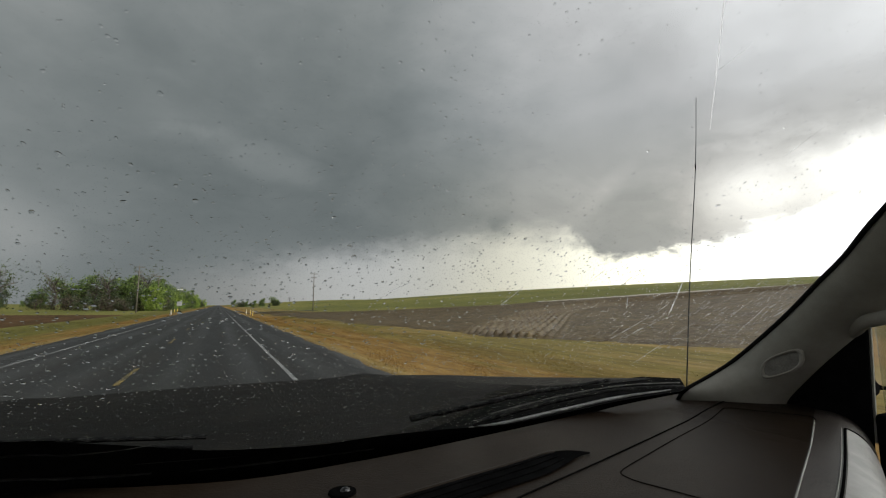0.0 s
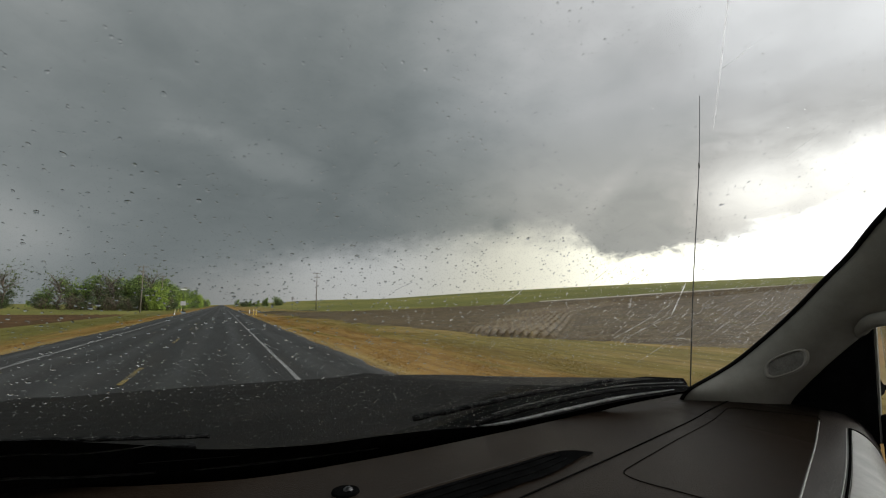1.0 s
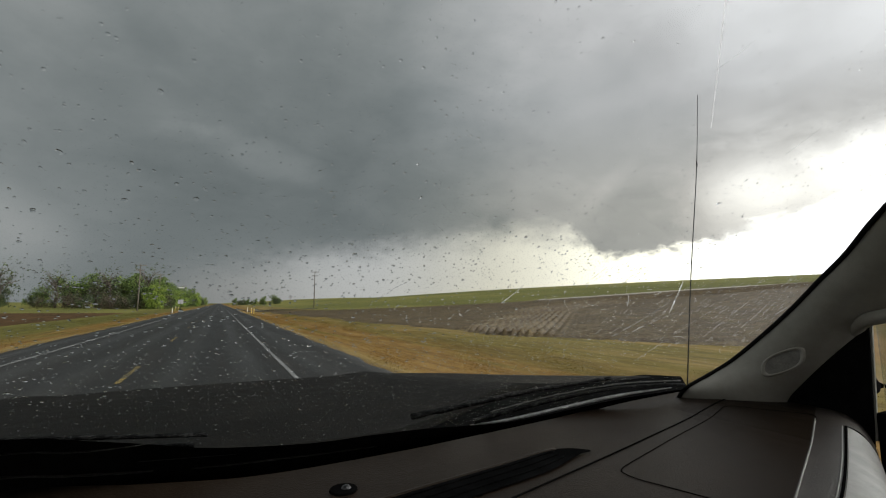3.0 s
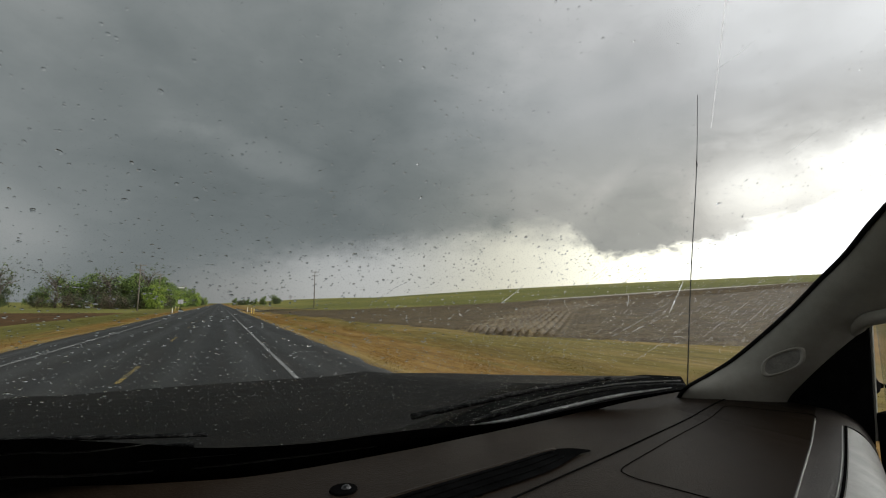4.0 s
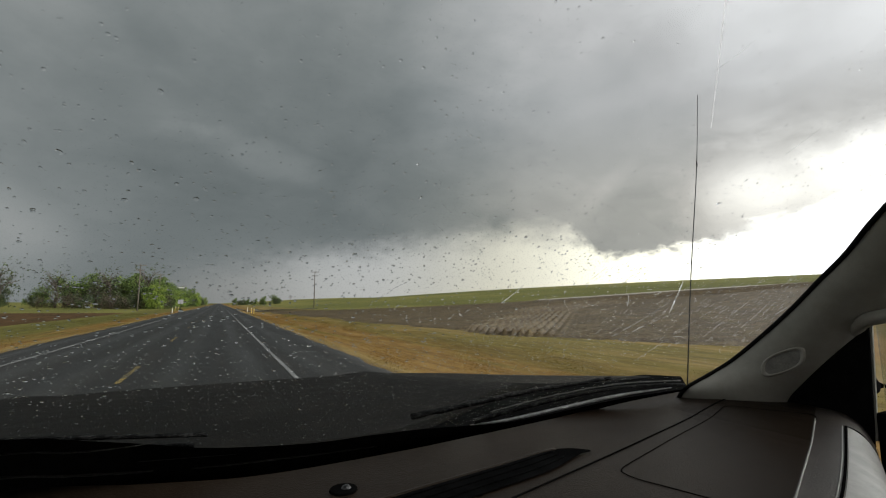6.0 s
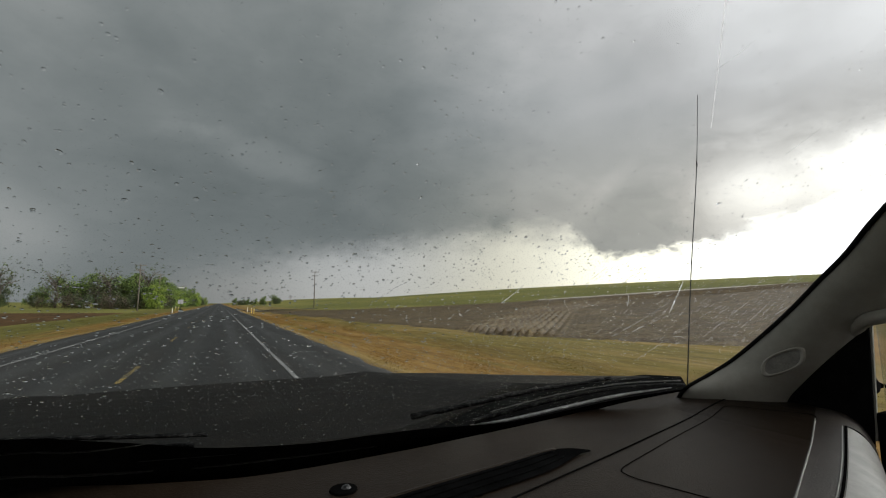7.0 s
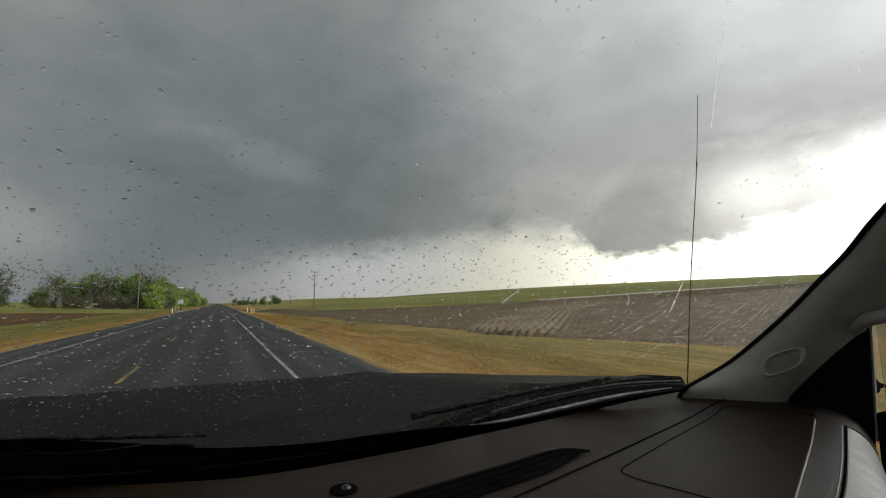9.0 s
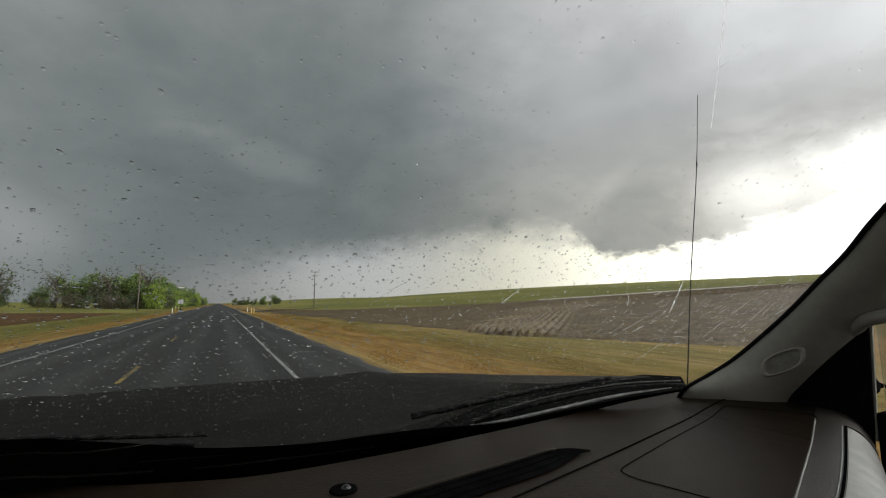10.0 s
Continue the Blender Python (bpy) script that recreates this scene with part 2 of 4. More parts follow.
def ground_material():
    """Dry verges along the road, rough pasture and young green crop farther off."""
    m = bpy.data.materials.new("grassland")
    m.use_nodes = True
    T = Tree(m.node_tree)
    b = T.add("ShaderNodeBsdfPrincipled")
    co = T.add("ShaderNodeTexCoord").outputs["Object"]
    tuft = T.noise(T.scale_vec(co, (1, 0.16, 1)), 3.6, 6, 0.6)
    c, d, off = verge_colour(T, co, tuft)
    # bare gravel shoulder beside the asphalt
    sh = T.math("SUBTRACT", 1.0, T.step(T.math("ADD", d, T.math("MULTIPLY", off, 0.12)), 0.0, 0.5))
    c = T.mix(T.math("MULTIPLY", sh, 0.7), c, (0.12, 0.085, 0.05))
    T.put(c, b.inputs["Base Color"])
    b.inputs["Roughness"].default_value, b.inputs["Specular IOR Level"].default_value = 0.9, 0.15
    bn = T.add("ShaderNodeBump")
    bn.inputs["Strength"].default_value, bn.inputs["Distance"].default_value = 0.8, 0.05
    T.put(tuft, bn.inputs["Height"])
    T.put(bn.outputs[0], b.inputs["Normal"])
    T.put(b.outputs[0], T.add("ShaderNodeOutputMaterial").inputs[0])
    return m


def blade_material():
    """Blades take the colour of the strip of grass that they grow in, each a little different."""
    m = bpy.data.materials.new("grass_blades")
    m.use_nodes = True
    T = Tree(m.node_tree)
    b = T.add("ShaderNodeBsdfPrincipled")
    co = T.add("ShaderNodeTexCoord").outputs["Object"]
    g = T.add("ShaderNodeNewGeometry").outputs["Random Per Island"]
    tuft = T.math("ADD", 0.45, T.math("MULTIPLY", g, 0.16))
    c = verge_colour(T, co, tuft)[0]
    T.put(c, b.inputs["Base Color"])
    b.inputs["Roughness"].default_value, b.inputs["Specular IOR Level"].default_value = 0.8, 0.15
    thin, x = T.add("ShaderNodeBsdfTranslucent"), T.add("ShaderNodeMixShader")
    T.put(c, thin.inputs[0])
    x.inputs[0].default_value = 0.45
    T.put(b.outputs[0], x.inputs[1])
    T.put(thin.outputs[0], x.inputs[2])
    T.put(x.outputs[0], T.add("ShaderNodeOutputMaterial").inputs[0])
    return m


ASPHALT, GRASSLAND = road_material(), ground_material()
SOIL = material("ploughed_soil", ((0.036, 0.024, 0.010), (0.076, 0.052, 0.021), (0.155, 0.114, 0.052)), 3.0, 0.55, 0.03, 9.0, spec=0.28)
RED_SOIL = material("red_brown_soil", ((0.030, 0.021, 0.007), (0.066, 0.036, 0.014), (0.10, 0.060, 0.024)), 0.5, 0.9, 0.05, 4.0, spec=0.1, stretch=(1, 0.3, 1))
TRACK = material("pale_track_soil", ((0.22, 0.20, 0.16), (0.34, 0.31, 0.26), (0.45, 0.42, 0.36)), 1.0, 0.6, 0.02)
BLADE = blade_material()
WHITE_PAINT = material("worn_white_paint", ((0.05, 0.05, 0.047), (0.155, 0.155, 0.148), (0.30, 0.30, 0.29)), 9.0, 0.5, stretch=(1, 0.4, 1))
YELLOW_PAINT = material("worn_yellow_paint", ((0.02, 0.018, 0.012), (0.105, 0.076, 0.018), (0.30, 0.205, 0.035)), 9.0, 0.5, stretch=(1, 0.4, 1))
DASH = material("dark_brown_dash_vinyl", ((0.0124, 0.0085, 0.0056), (0.0168, 0.0117, 0.0079), (0.0230, 0.0164, 0.0114)), 60.0, 0.36, 0.0006, 420.0, coarse=0.05, spec=0.055, sheen=(1.0, 0.80, 0.66))
DASH_ROLL = material("grained_dash_leather", ((0.020, 0.0158, 0.0130), (0.034, 0.0278, 0.0232), (0.070, 0.060, 0.0525)), 220.0, 0.40, 0.0016, 300.0, coarse=0.05, spec=0.5)
# pale grey stands in for side-window light on dark vinyl
END_PANEL = material("window_lit_end_panel", ((0.27, 0.259, 0.249), (0.37, 0.356, 0.344), (0.50, 0.483, 0.466)), 30.0, 0.45, 0.0012, 330.0, coarse=0.15, spec=0.5)
PILLAR = material("grey_brown_trim_plastic", ((0.26, 0.244, 0.21), (0.30, 0.283, 0.244), (0.34, 0.32, 0.278)), 40.0, 0.62, 0.0006, 500.0, coarse=0.05)
SPEAKER = material("dark_speaker_mesh", ((0.10, 0.095, 0.083), (0.16, 0.152, 0.132), (0.22, 0.21, 0.185)), 500.0, 0.7)
BLACK = material("black_plastic", ((0.003, 0.003, 0.003), (0.005, 0.005, 0.005), (0.009, 0.009, 0.009)), 30.0, 0.7, 0.0005, 300.0, spec=0.0)
RUBBER = material("black_rubber", ((0.003, 0.003, 0.003), (0.006, 0.006, 0.006), (0.011, 0.011, 0.011)), 60.0, 0.7, 0.0015, 200.0, spec=0.1)
SEAM = material("pale_seam_trim", ((0.28, 0.27, 0.25), (0.36, 0.35, 0.33), (0.45, 0.44, 0.41)), 60.0, 0.35)
WET_RUBBER = material("wet_black_rubber", ((0.002, 0.002, 0.002), (0.004, 0.004, 0.004), (0.045, 0.045, 0.043)), 330.0, 0.7, 0.002, 300.0, coarse=0.3, spec=0.04)
WET_ARM = material("wet_speckled_wiper_metal", ((0.006, 0.006, 0.006), (0.018, 0.018, 0.017), (0.11, 0.11, 0.105)), 330.0, 0.5, 0.002, 300.0, coarse=0.3, spec=0.15)
# the cowl edge's reflected light is put into this speckled grey
COWL = material("cowl_painted_reflection", ((0.04, 0.04, 0.038), (0.12, 0.12, 0.116), (0.36, 0.36, 0.35)), 330.0, 0.55, 0.001, 200.0)
# dull grey for the strips that imitate a gleam in the black border
BORDER_GLEAM = material("dull_border_gleam", ((0.010, 0.010, 0.009), (0.022, 0.022, 0.020), (0.05, 0.05, 0.046)), 150.0, 0.6, 0.001, 200.0, spec=0.1)
HOOD = material("dark_wet_hood_paint", ((0.0038, 0.0035, 0.0028), (0.0068, 0.0061, 0.0050), (0.016, 0.0145, 0.0120)), 18.0, 0.6, 0.002, 160.0, rough_var=0.3, spec=0.05)
GLOSS_BLACK = material("glossy_black_plastic", ((0.008, 0.008, 0.008), (0.012, 0.012, 0.012), (0.018, 0.018, 0.018)), 60.0, 0.16, spec=0.5)
STEEL = material("dark_antenna_steel", ((0.03, 0.03, 0.03), (0.05, 0.05, 0.05), (0.08, 0.08, 0.08)), 60.0, 0.4, metal=0.6)
MIRROR = material("mirror_silver", ((0.75, 0.76, 0.77), (0.8, 0.81, 0.82), (0.84, 0.85, 0.86)), 5.0, 0.05, metal=1.0)
POLE_WOOD = material("weathered_pole_wood", ((0.09, 0.075, 0.06), (0.15, 0.13, 0.105), (0.22, 0.19, 0.16)), 3.0, 0.85, stretch=(3, 3, 0.3))
BARK = material("bark", ((0.05, 0.038, 0.028), (0.09, 0.072, 0.054), (0.15, 0.122, 0.095)), 3.0, 0.9, 0.03, stretch=(2, 2, 0.5))
LEAF = material("spring_leaves", ((0.038, 0.068, 0.014), (0.085, 0.135, 0.028), (0.17, 0.23, 0.05)), 0.5, 0.6, island=0.5, spec=0.3)
LEAF_DARK = material("dark_cedar_leaves", ((0.028, 0.042, 0.016), (0.055, 0.078, 0.028), (0.10, 0.125, 0.045)), 0.5, 0.7, island=0.5, spec=0.3)
# dark brown also carries the shade under the grove
LEAF_BROWN = material("brown_twigs_and_shade", ((0.030, 0.020, 0.012), (0.060, 0.042, 0.026), (0.11, 0.08, 0.05)), 0.5, 0.8, island=0.5, spec=0.2)
LEAF_LIME = material("lime_leaves", ((0.09, 0.14, 0.02), (0.17, 0.25, 0.035), (0.28, 0.36, 0.06)), 0.5, 0.6, island=0.5, spec=0.3)
POST_WHITE = material("white_post_plastic", ((0.55, 0.54, 0.48), (0.72, 0.71, 0.64), (0.8, 0.79, 0.74)), 8.0, 0.5)
POST_YELLOW = material("yellow_marker_plastic", ((0.55, 0.38, 0.05), (0.68, 0.5, 0.08), (0.75, 0.6, 0.15)), 8.0, 0.5)
BARN_WHITE = material("white_barn_sheet", ((0.6, 0.6, 0.6), (0.72, 0.72, 0.72), (0.8, 0.8, 0.8)), 1.0, 0.5)
ROOF_GREY = material("grey_roof_sheet", ((0.25, 0.25, 0.26), (0.33, 0.33, 0.34), (0.42, 0.42, 0.43)), 1.0, 0.5)
GLASS = thin_glass("windshield_glass", (0.99, 1.0, 0.995), 0.02)
SIDE_GLASS = thin_glass("side_window_glass", (0.85, 0.88, 0.86), 0.6)
WATER = water_material()


def scratch_material(strength):
    """A scored line in the glass: mostly clear, scattering some of the daylight behind it."""
    m = bpy.data.materials.new("pale_glass_scratch")
    m.use_nodes = True
    T = Tree(m.node_tree)
    t, s, x = T.add("ShaderNodeBsdfTransparent"), T.add("ShaderNodeBsdfTranslucent"), T.add("ShaderNodeMixShader")
    s.inputs[0].default_value = (0.95, 0.95, 0.95, 1)
    co = T.add("ShaderNodeTexCoord").outputs["Object"]
    T.put(T.math("MULTIPLY", T.noise(co, 60.0, 3), strength), x.inputs[0])
    T.put(t.outputs[0], x.inputs[1])
    T.put(s.outputs[0], x.inputs[2])
    T.put(x.outputs[0], T.add("ShaderNodeOutputMaterial").inputs[0])
    return m


SCRATCH, STREAK = scratch_material(1.0), scratch_material(0.55)


# ---------------------------------------------------------------- mesh helpers
def mesh_ob(name, verts, faces, mat, parent=None, smooth=True):
    me = bpy.data.meshes.new(name)
    me.from_pydata([tuple(v) for v in verts], [], [tuple(f) for f in faces])
    me.materials.append(mat)
    if smooth:
        me.polygons.foreach_set("use_smooth", [True] * len(me.polygons))
    me.update()
    ob = new(name, me)
    ob.parent = parent
    return ob


def part(name, bm, mat, parent, label="", smooth=False):
    me = bpy.data.meshes.new(name)
    bmesh.ops.recalc_face_normals(bm, faces=bm.faces)
    bm.to_mesh(me)
    bm.free()
    me.materials.append(mat)
    if smooth:
        me.polygons.foreach_set("use_smooth", [True] * len(me.polygons))
    ob = new(name, me)
    ob.parent = parent
    return tagged(ob, label)


def spline(pts, n):
    """n points along a Catmull-Rom curve through pts."""
    p = np.array(pts, float)
    p = np.vstack([2 * p[0] - p[1], p, 2 * p[-1] - p[-2]])
    out = []
    for s in np.linspace(0, len(pts) - 1 - 1e-9, n):
        i, t = int(s), s - int(s)
        a, b, c, d = p[i:i + 4]
        out.append(0.5 * (2 * b + (c - a) * t + (2 * a - 5 * b + 4 * c - d) * t * t + (3 * b - a - 3 * c + d) * t ** 3))
    return np.array(out)


def tube(bm, pts, radii, sides=8, squash=1.0):
    """A capped tube along pts, its section flattened in z by squash."""
    pts = [Vector(p) for p in pts]
    if isinstance(radii, (int, float)):
        radii = [radii] * len(pts)
    rings = []
    for i, p in enumerate(pts):
        d = (pts[min(i + 1, len(pts) - 1)] - pts[max(i - 1, 0)]).normalized()
        a = d.cross(Vector((0, 0, 1)))
        a = a.normalized() if a.length > 0.02 else Vector((1, 0, 0))
        b = a.cross(d).normalized()
        rings.append([bm.verts.new(p + (a * math.cos(k * math.tau / sides) + b * squash * math.sin(k * math.tau / sides)) * radii[i]) for k in range(sides)])
    for r, s in zip(rings, rings[1:]):
        for k in range(sides):
            bm.faces.new((r[k], r[(k + 1) % sides], s[(k + 1) % sides], s[k]))
    bm.faces.new(rings[0][::-1])
    bm.faces.new(rings[-1])


def box(bm, lo, hi, bevel=0.0, m=None):
    b2 = bmesh.new()
    bmesh.ops.create_cube(b2, size=1.0)
    for v in b2.verts:
        v.co = Vector([(l + h) / 2 + c * (h - l) for l, h, c in zip(lo, hi, v.co)])
    if bevel:
        bmesh.ops.bevel(b2, geom=b2.edges[:], offset=bevel, segments=2, affect="EDGES", profile=0.6)
    if m is not None:
        b2.transform(m)
    me = bpy.data.meshes.new("tmp")
    b2.to_mesh(me)
    b2.free()
    bm.from_mesh(me)
    bpy.data.meshes.remove(me)


def grid_faces(nu, nv, base=0):
    return [(base + i * nv + j, base + i * nv + j + 1, base + (i + 1) * nv + j + 1, base + (i + 1) * nv + j) for i in range(nu - 1) for j in range(nv - 1)]


def loft(bm, rows, thick=None):
    """A sheet through rows of points; thick: an offset that closes it into a shell."""
    vs = [[bm.verts.new(Vector(p)) for p in r] for r in rows]
    for r, s in zip(vs, vs[1:]):
        for k in range(len(r) - 1):
            bm.faces.new((r[k], r[k + 1], s[k + 1], s[k]))
    if thick is not None:
        off = Vector(thick)
        ws = [[bm.verts.new(v.co + off) for v in r] for r in vs]
        for r, s in zip(ws, ws[1:]):
            for k in range(len(r) - 1):
                bm.faces.new((r[k], s[k], s[k + 1], r[k + 1]))
        rim = [(vs[0], ws[0]), (vs[-1], ws[-1]), ([r[0] for r in vs], [r[0] for r in ws]), ([r[-1] for r in vs], [r[-1] for r in ws])]
        for a, b in rim:
            for k in range(len(a) - 1):
                bm.faces.new((a[k], a[k + 1], b[k + 1], b[k]))


def plate(bm, outline, thick):
    """A flat closed plate from an outline and an offset."""
    a = [bm.verts.new(Vector(p)) for p in outline]
    b = [bm.verts.new(Vector(p) + Vector(thick)) for p in outline]
    bm.faces.new(a)
    bm.faces.new(b[::-1])
    for k in range(len(a)):
        j = (k + 1) % len(a)
        bm.faces.new((a[k], b[k], b[j], a[j]))


def smooth01(v):
    v = np.clip(v, 0, 1)
    return v * v * (3 - 2 * v)


# ---------------------------------------------------------------- land
ROAD_L, ROAD_R = -6.9, 4.05


def land(x, y):
    """Height of the land: the road's low bank, a shallow ditch, a long ridge beside the road."""
    x, y = np.asarray(x, float), np.asarray(y, float)
    r, l = x - ROAD_R, ROAD_L - x
    z = -0.05 * np.ones_like(x + y)
    z = z - 0.5 * smooth01(r / 4.0) * (1 - 0.75 * smooth01((r - 5) / 5))
    z = z - 0.35 * smooth01(l / 4.0) * (1 - 0.6 * smooth01((l - 5) / 6))
    z = z + 8.6 * smooth01((x - 11) / 135.0)
    z = z + 5.0 * smooth01((-x - 60) / 600.0)
    roll = np.sin(x * 0.021 + 1.3) * np.cos(y * 0.017) * 0.35 + np.sin(x * 0.007 + y * 0.009) * 0.8
    return z + roll * smooth01((np.abs(x + 1.4) - 14) / 70.0)


xs = np.concatenate([[-4500, -3000, -2000, -1400, -1000, -700, -500, -380, -280, -210, -160, -125], np.arange(-100, -20, 4), np.arange(-20, -7, 0.7),
                     [-6.9, -6.4, -1.4, 3.5, 4.05], np.arange(4.4, 16, 0.5), np.arange(16, 60, 2), np.arange(60, 160, 4),
                     [165, 180, 200, 240, 300, 400, 600, 900, 1400, 2000, 3000, 4500]])
ys = np.concatenate([[-4500, -3000, -1500, -800, -400, -200, -100, -50], np.arange(-20, 80, 1.5), np.arange(80, 300, 5), np.arange(300, 900, 25), [1000, 1300, 1700, 2300, 3200, 4500]])
GX, GY = np.meshgrid(xs, ys, indexing="ij")
GZ = land(GX, GY)
GZ = np.where((GX > ROAD_L + 0.1) & (GX < ROAD_R - 0.1), -0.12, GZ)
ground = mesh_ob("ground", np.stack([GX, GY, GZ], -1).reshape(-1, 3), grid_faces(len(xs), len(ys)), GRASSLAND)
tagged(ground, "dry golden verge grass and green pasture", "ground", kind="structure")

# the road: a slab with worn edges
rx = np.linspace(ROAD_L, ROAD_R, 23)
ry = np.concatenate([np.arange(-60, 120, 0.6), np.arange(120, 600, 8), np.arange(600, 4400, 100)])
RXX, RYY = np.meshgrid(rx, ry, indexing="ij")
RZZ = np.zeros_like(RXX)
wob = 0.09 * np.sin(RYY * 0.9) * np.cos(RYY * 0.37 + 1) + 0.05 * np.sin(RYY * 2.3)
RXX = np.where(RXX > ROAD_R - 0.01, RXX + wob, np.where(RXX < ROAD_L + 0.01, RXX - wob, RXX))
vr = np.stack([RXX, RYY, RZZ], -1).reshape(-1, 3)
fr = grid_faces(len(rx), len(ry))
nr, ny = len(vr), len(ry)
for side, row in ((0, 0), (1, len(rx) - 1)):
    base = len(vr)
    low = vr[row * ny:(row + 1) * ny] + np.array([0, 0, -0.25])
    vr = np.vstack([vr, low])
    fr += [(row * ny + k, row * ny + k + 1, base + k + 1, base + k) for k in range(ny - 1)]
road = mesh_ob("road", vr, fr, ASPHALT)
tagged(road, "wet dark grey asphalt two-lane road", "road", kind="structure")


def paint_strip(name, x, w, y0, y1, mat, label):
    n = max(2, int((y1 - y0) / 1.5))
    yy = np.linspace(y0, y1, n)
    v, f = [], []
    for k, t in enumerate(yy):
        j = 0.006 * math.sin(t * 0.9 + x)
        v += [(x - w / 2 + j, t, 0.004), (x - w / 2 + j, t, 0.009), (x + w / 2 + j, t, 0.009), (x + w / 2 + j, t, 0.004)]
        if k:
            b = 4 * k
            f += [(b - 4 + q, b - 3 + q, b + 1 + q, b + q) for q in range(3)]
    ob = mesh_ob(name, v, f, mat, smooth=False)
    return tagged(ob, label, "road marking", kind="structure")


paint_strip("edge_line", 1.72, 0.105, -50, 900, WHITE_PAINT, "solid white edge line on wet asphalt")
paint_strip("edge_line", -5.4, 0.105, -50, 900, WHITE_PAINT, "solid white edge line on wet asphalt")
dash0 = paint_strip("centre_dash", -1.93, 0.11, 0, 3.0, YELLOW_PAINT, "worn yellow centre line dash on wet asphalt")
tagged(dash0, group="centre line dashes")
dash0.matrix_world = pose(0, 12.2, 0)
for k in range(-2, 40):
    if k:
        copy_thing(dash0, pose(0, 12.2 + 12.2 * k, 0))

# ploughed field with contour furrows, up the ridge
FIELD_Y = [-25, 0, 11, 16, 22, 35, 43, 50, 56, 66, 72, 96, 132]
FIELD_LO = [21, 19, 18.4, 17.7, 15.2, 13, 12.7, 12.5, 12.2, 11.8, 11.5, 10.4, 9.2]
FIELD_HI = [100, 90, 86, 84, 82, 78, 72.5, 68, 62.4, 54.5, 50, 35.4, 12.7]
fy = np.concatenate([np.arange(-25, 0, 1.5), np.arange(0, 72, 0.17), np.arange(72, 132.5, 0.8)])
fs = np.linspace(0, 1, 430) ** 1.25
lo, hi = np.interp(fy, FIELD_Y, FIELD_LO), np.interp(fy, FIELD_Y, FIELD_HI)
lo = lo + 0.5 * np.sin(fy * 0.23) + 0.3 * np.sin(fy * 0.71) + 0.12 * np.sin(fy * 2.3)
hi = hi + 0.5 * np.sin(fy * 0.4)
PX = lo[:, None] + (hi - lo)[:, None] * fs[None, :]
PY = np.repeat(fy[:, None], len(fs), 1)
# rows run up the slope, then bend along it; they stand high and pale in one strip, worked flat elsewhere
climb = np.interp(np.arange(0, 120, 0.5), [0, 30, 38, 44, 50, 58, 120], [1.06, 1.03, 0.78, 0.30, -0.25, -0.8, -1.2])
rise = np.interp(PX, np.arange(0, 120, 0.5), np.cumsum(climb) * 0.5)
row_c = (PY - rise) * 0.72 + 0.06 * np.sin(PY * 0.25)
fur = 0.5 + 0.5 * np.cos(row_c * math.tau / 0.56)
strip = smooth01((row_c - 0.6) / 2.2) * smooth01((10.0 - row_c) / 3.0)
rim = smooth01((PX - lo[:, None]) / 1.5) * smooth01((hi[:, None] - PX) / 1.5)
rng = np.random.default_rng(4)
clod = rng.normal(0, 0.02, PX.shape) + 0.035 * np.sin(PX * 1.9 + 2 * np.sin(PY * 0.8)) * np.cos(PY * 2.3 + np.sin(PX * 1.3))
PZ = land(PX, PY) - 0.10 + rim * (0.13 + (0.03 + 0.34 * strip) * fur ** 1.1) + clod * rim * (1 - 0.9 * strip)
field = mesh_ob("ploughed_field", np.stack([PX, PY, PZ], -1).reshape(-1, 3), grid_faces(len(fy), len(fs)), SOIL)
tagged(field, "dark ploughed soil with curved wet furrows", "ploughed field", kind="structure")

# pale dirt track along the field's upper edge
tv, tf = [], []
for k, y in enumerate(np.linspace(68, -20, 70)):
    x = float(np.interp(y, FIELD_Y, FIELD_HI)) + 0.4
    nrm = np.array([0.80, 0.60])
    wid = 0.9 + 0.25 * math.sin(x * 0.9)
    for s, dz in ((-1, 0.0), (-0.8, 0.10), (0.8, 0.10), (1, 0.0)):
        q = np.array([x, y]) + nrm * wid * s
        tv.append((q[0], q[1], float(land(q[0], q[1])) + dz))
    if k:
        tf += [(4 * k - 4 + q, 4 * k - 3 + q, 4 * k + 1 + q, 4 * k + q) for q in range(3)]
tagged(mesh_ob("dirt_track", tv, tf, TRACK), "pale wet dirt track beside the ploughed field", "dirt track", kind="structure")

# the short side road that meets the highway beyond the field
sv, sf = [], []
for k, x in enumerate(np.concatenate([np.linspace(3.9, 16, 25), np.linspace(17, 26, 8)])):
    flare = 7.0 * (1 - float(smooth01((x - 3.9) / 11.0))) ** 1.6
    for y, dz in ((136 - flare, -0.05), (136.2 - flare, 0.10), (139.0, 0.13), (141.8 + flare, 0.10), (142 + flare, -0.05)):
        sv.append((x, y, max(float(land(x, y)) + dz, -0.04 if x < 6 else -9.0)))
    if k:
        sf += [(5 * k - 5 + q, 5 * k - 4 + q, 5 * k + 1 + q, 5 * k + q) for q in range(4)]
tagged(mesh_ob("side_road", sv, sf, ASPHALT), "short paved field entrance beside the highway", "side road", kind="structure")

# the flatter brown field across the road
u2, v2 = np.linspace(-62, -15.5, 120), np.linspace(-20, 112, 160)
QX, QY = np.meshgrid(u2, v2, indexing="ij")
QX = QX + 0.6 * np.sin(QY * 0.3) * smooth01((QX + 19) / 3.5)
QZ = land(QX, QY) - 0.08 + 0.14 * smooth01((-15.4 - QX) / 2) * smooth01((112 - QY) / 5) + 0.05 * np.cos(QX * math.tau / 1.55) + rng.normal(0, 0.015, QX.shape)
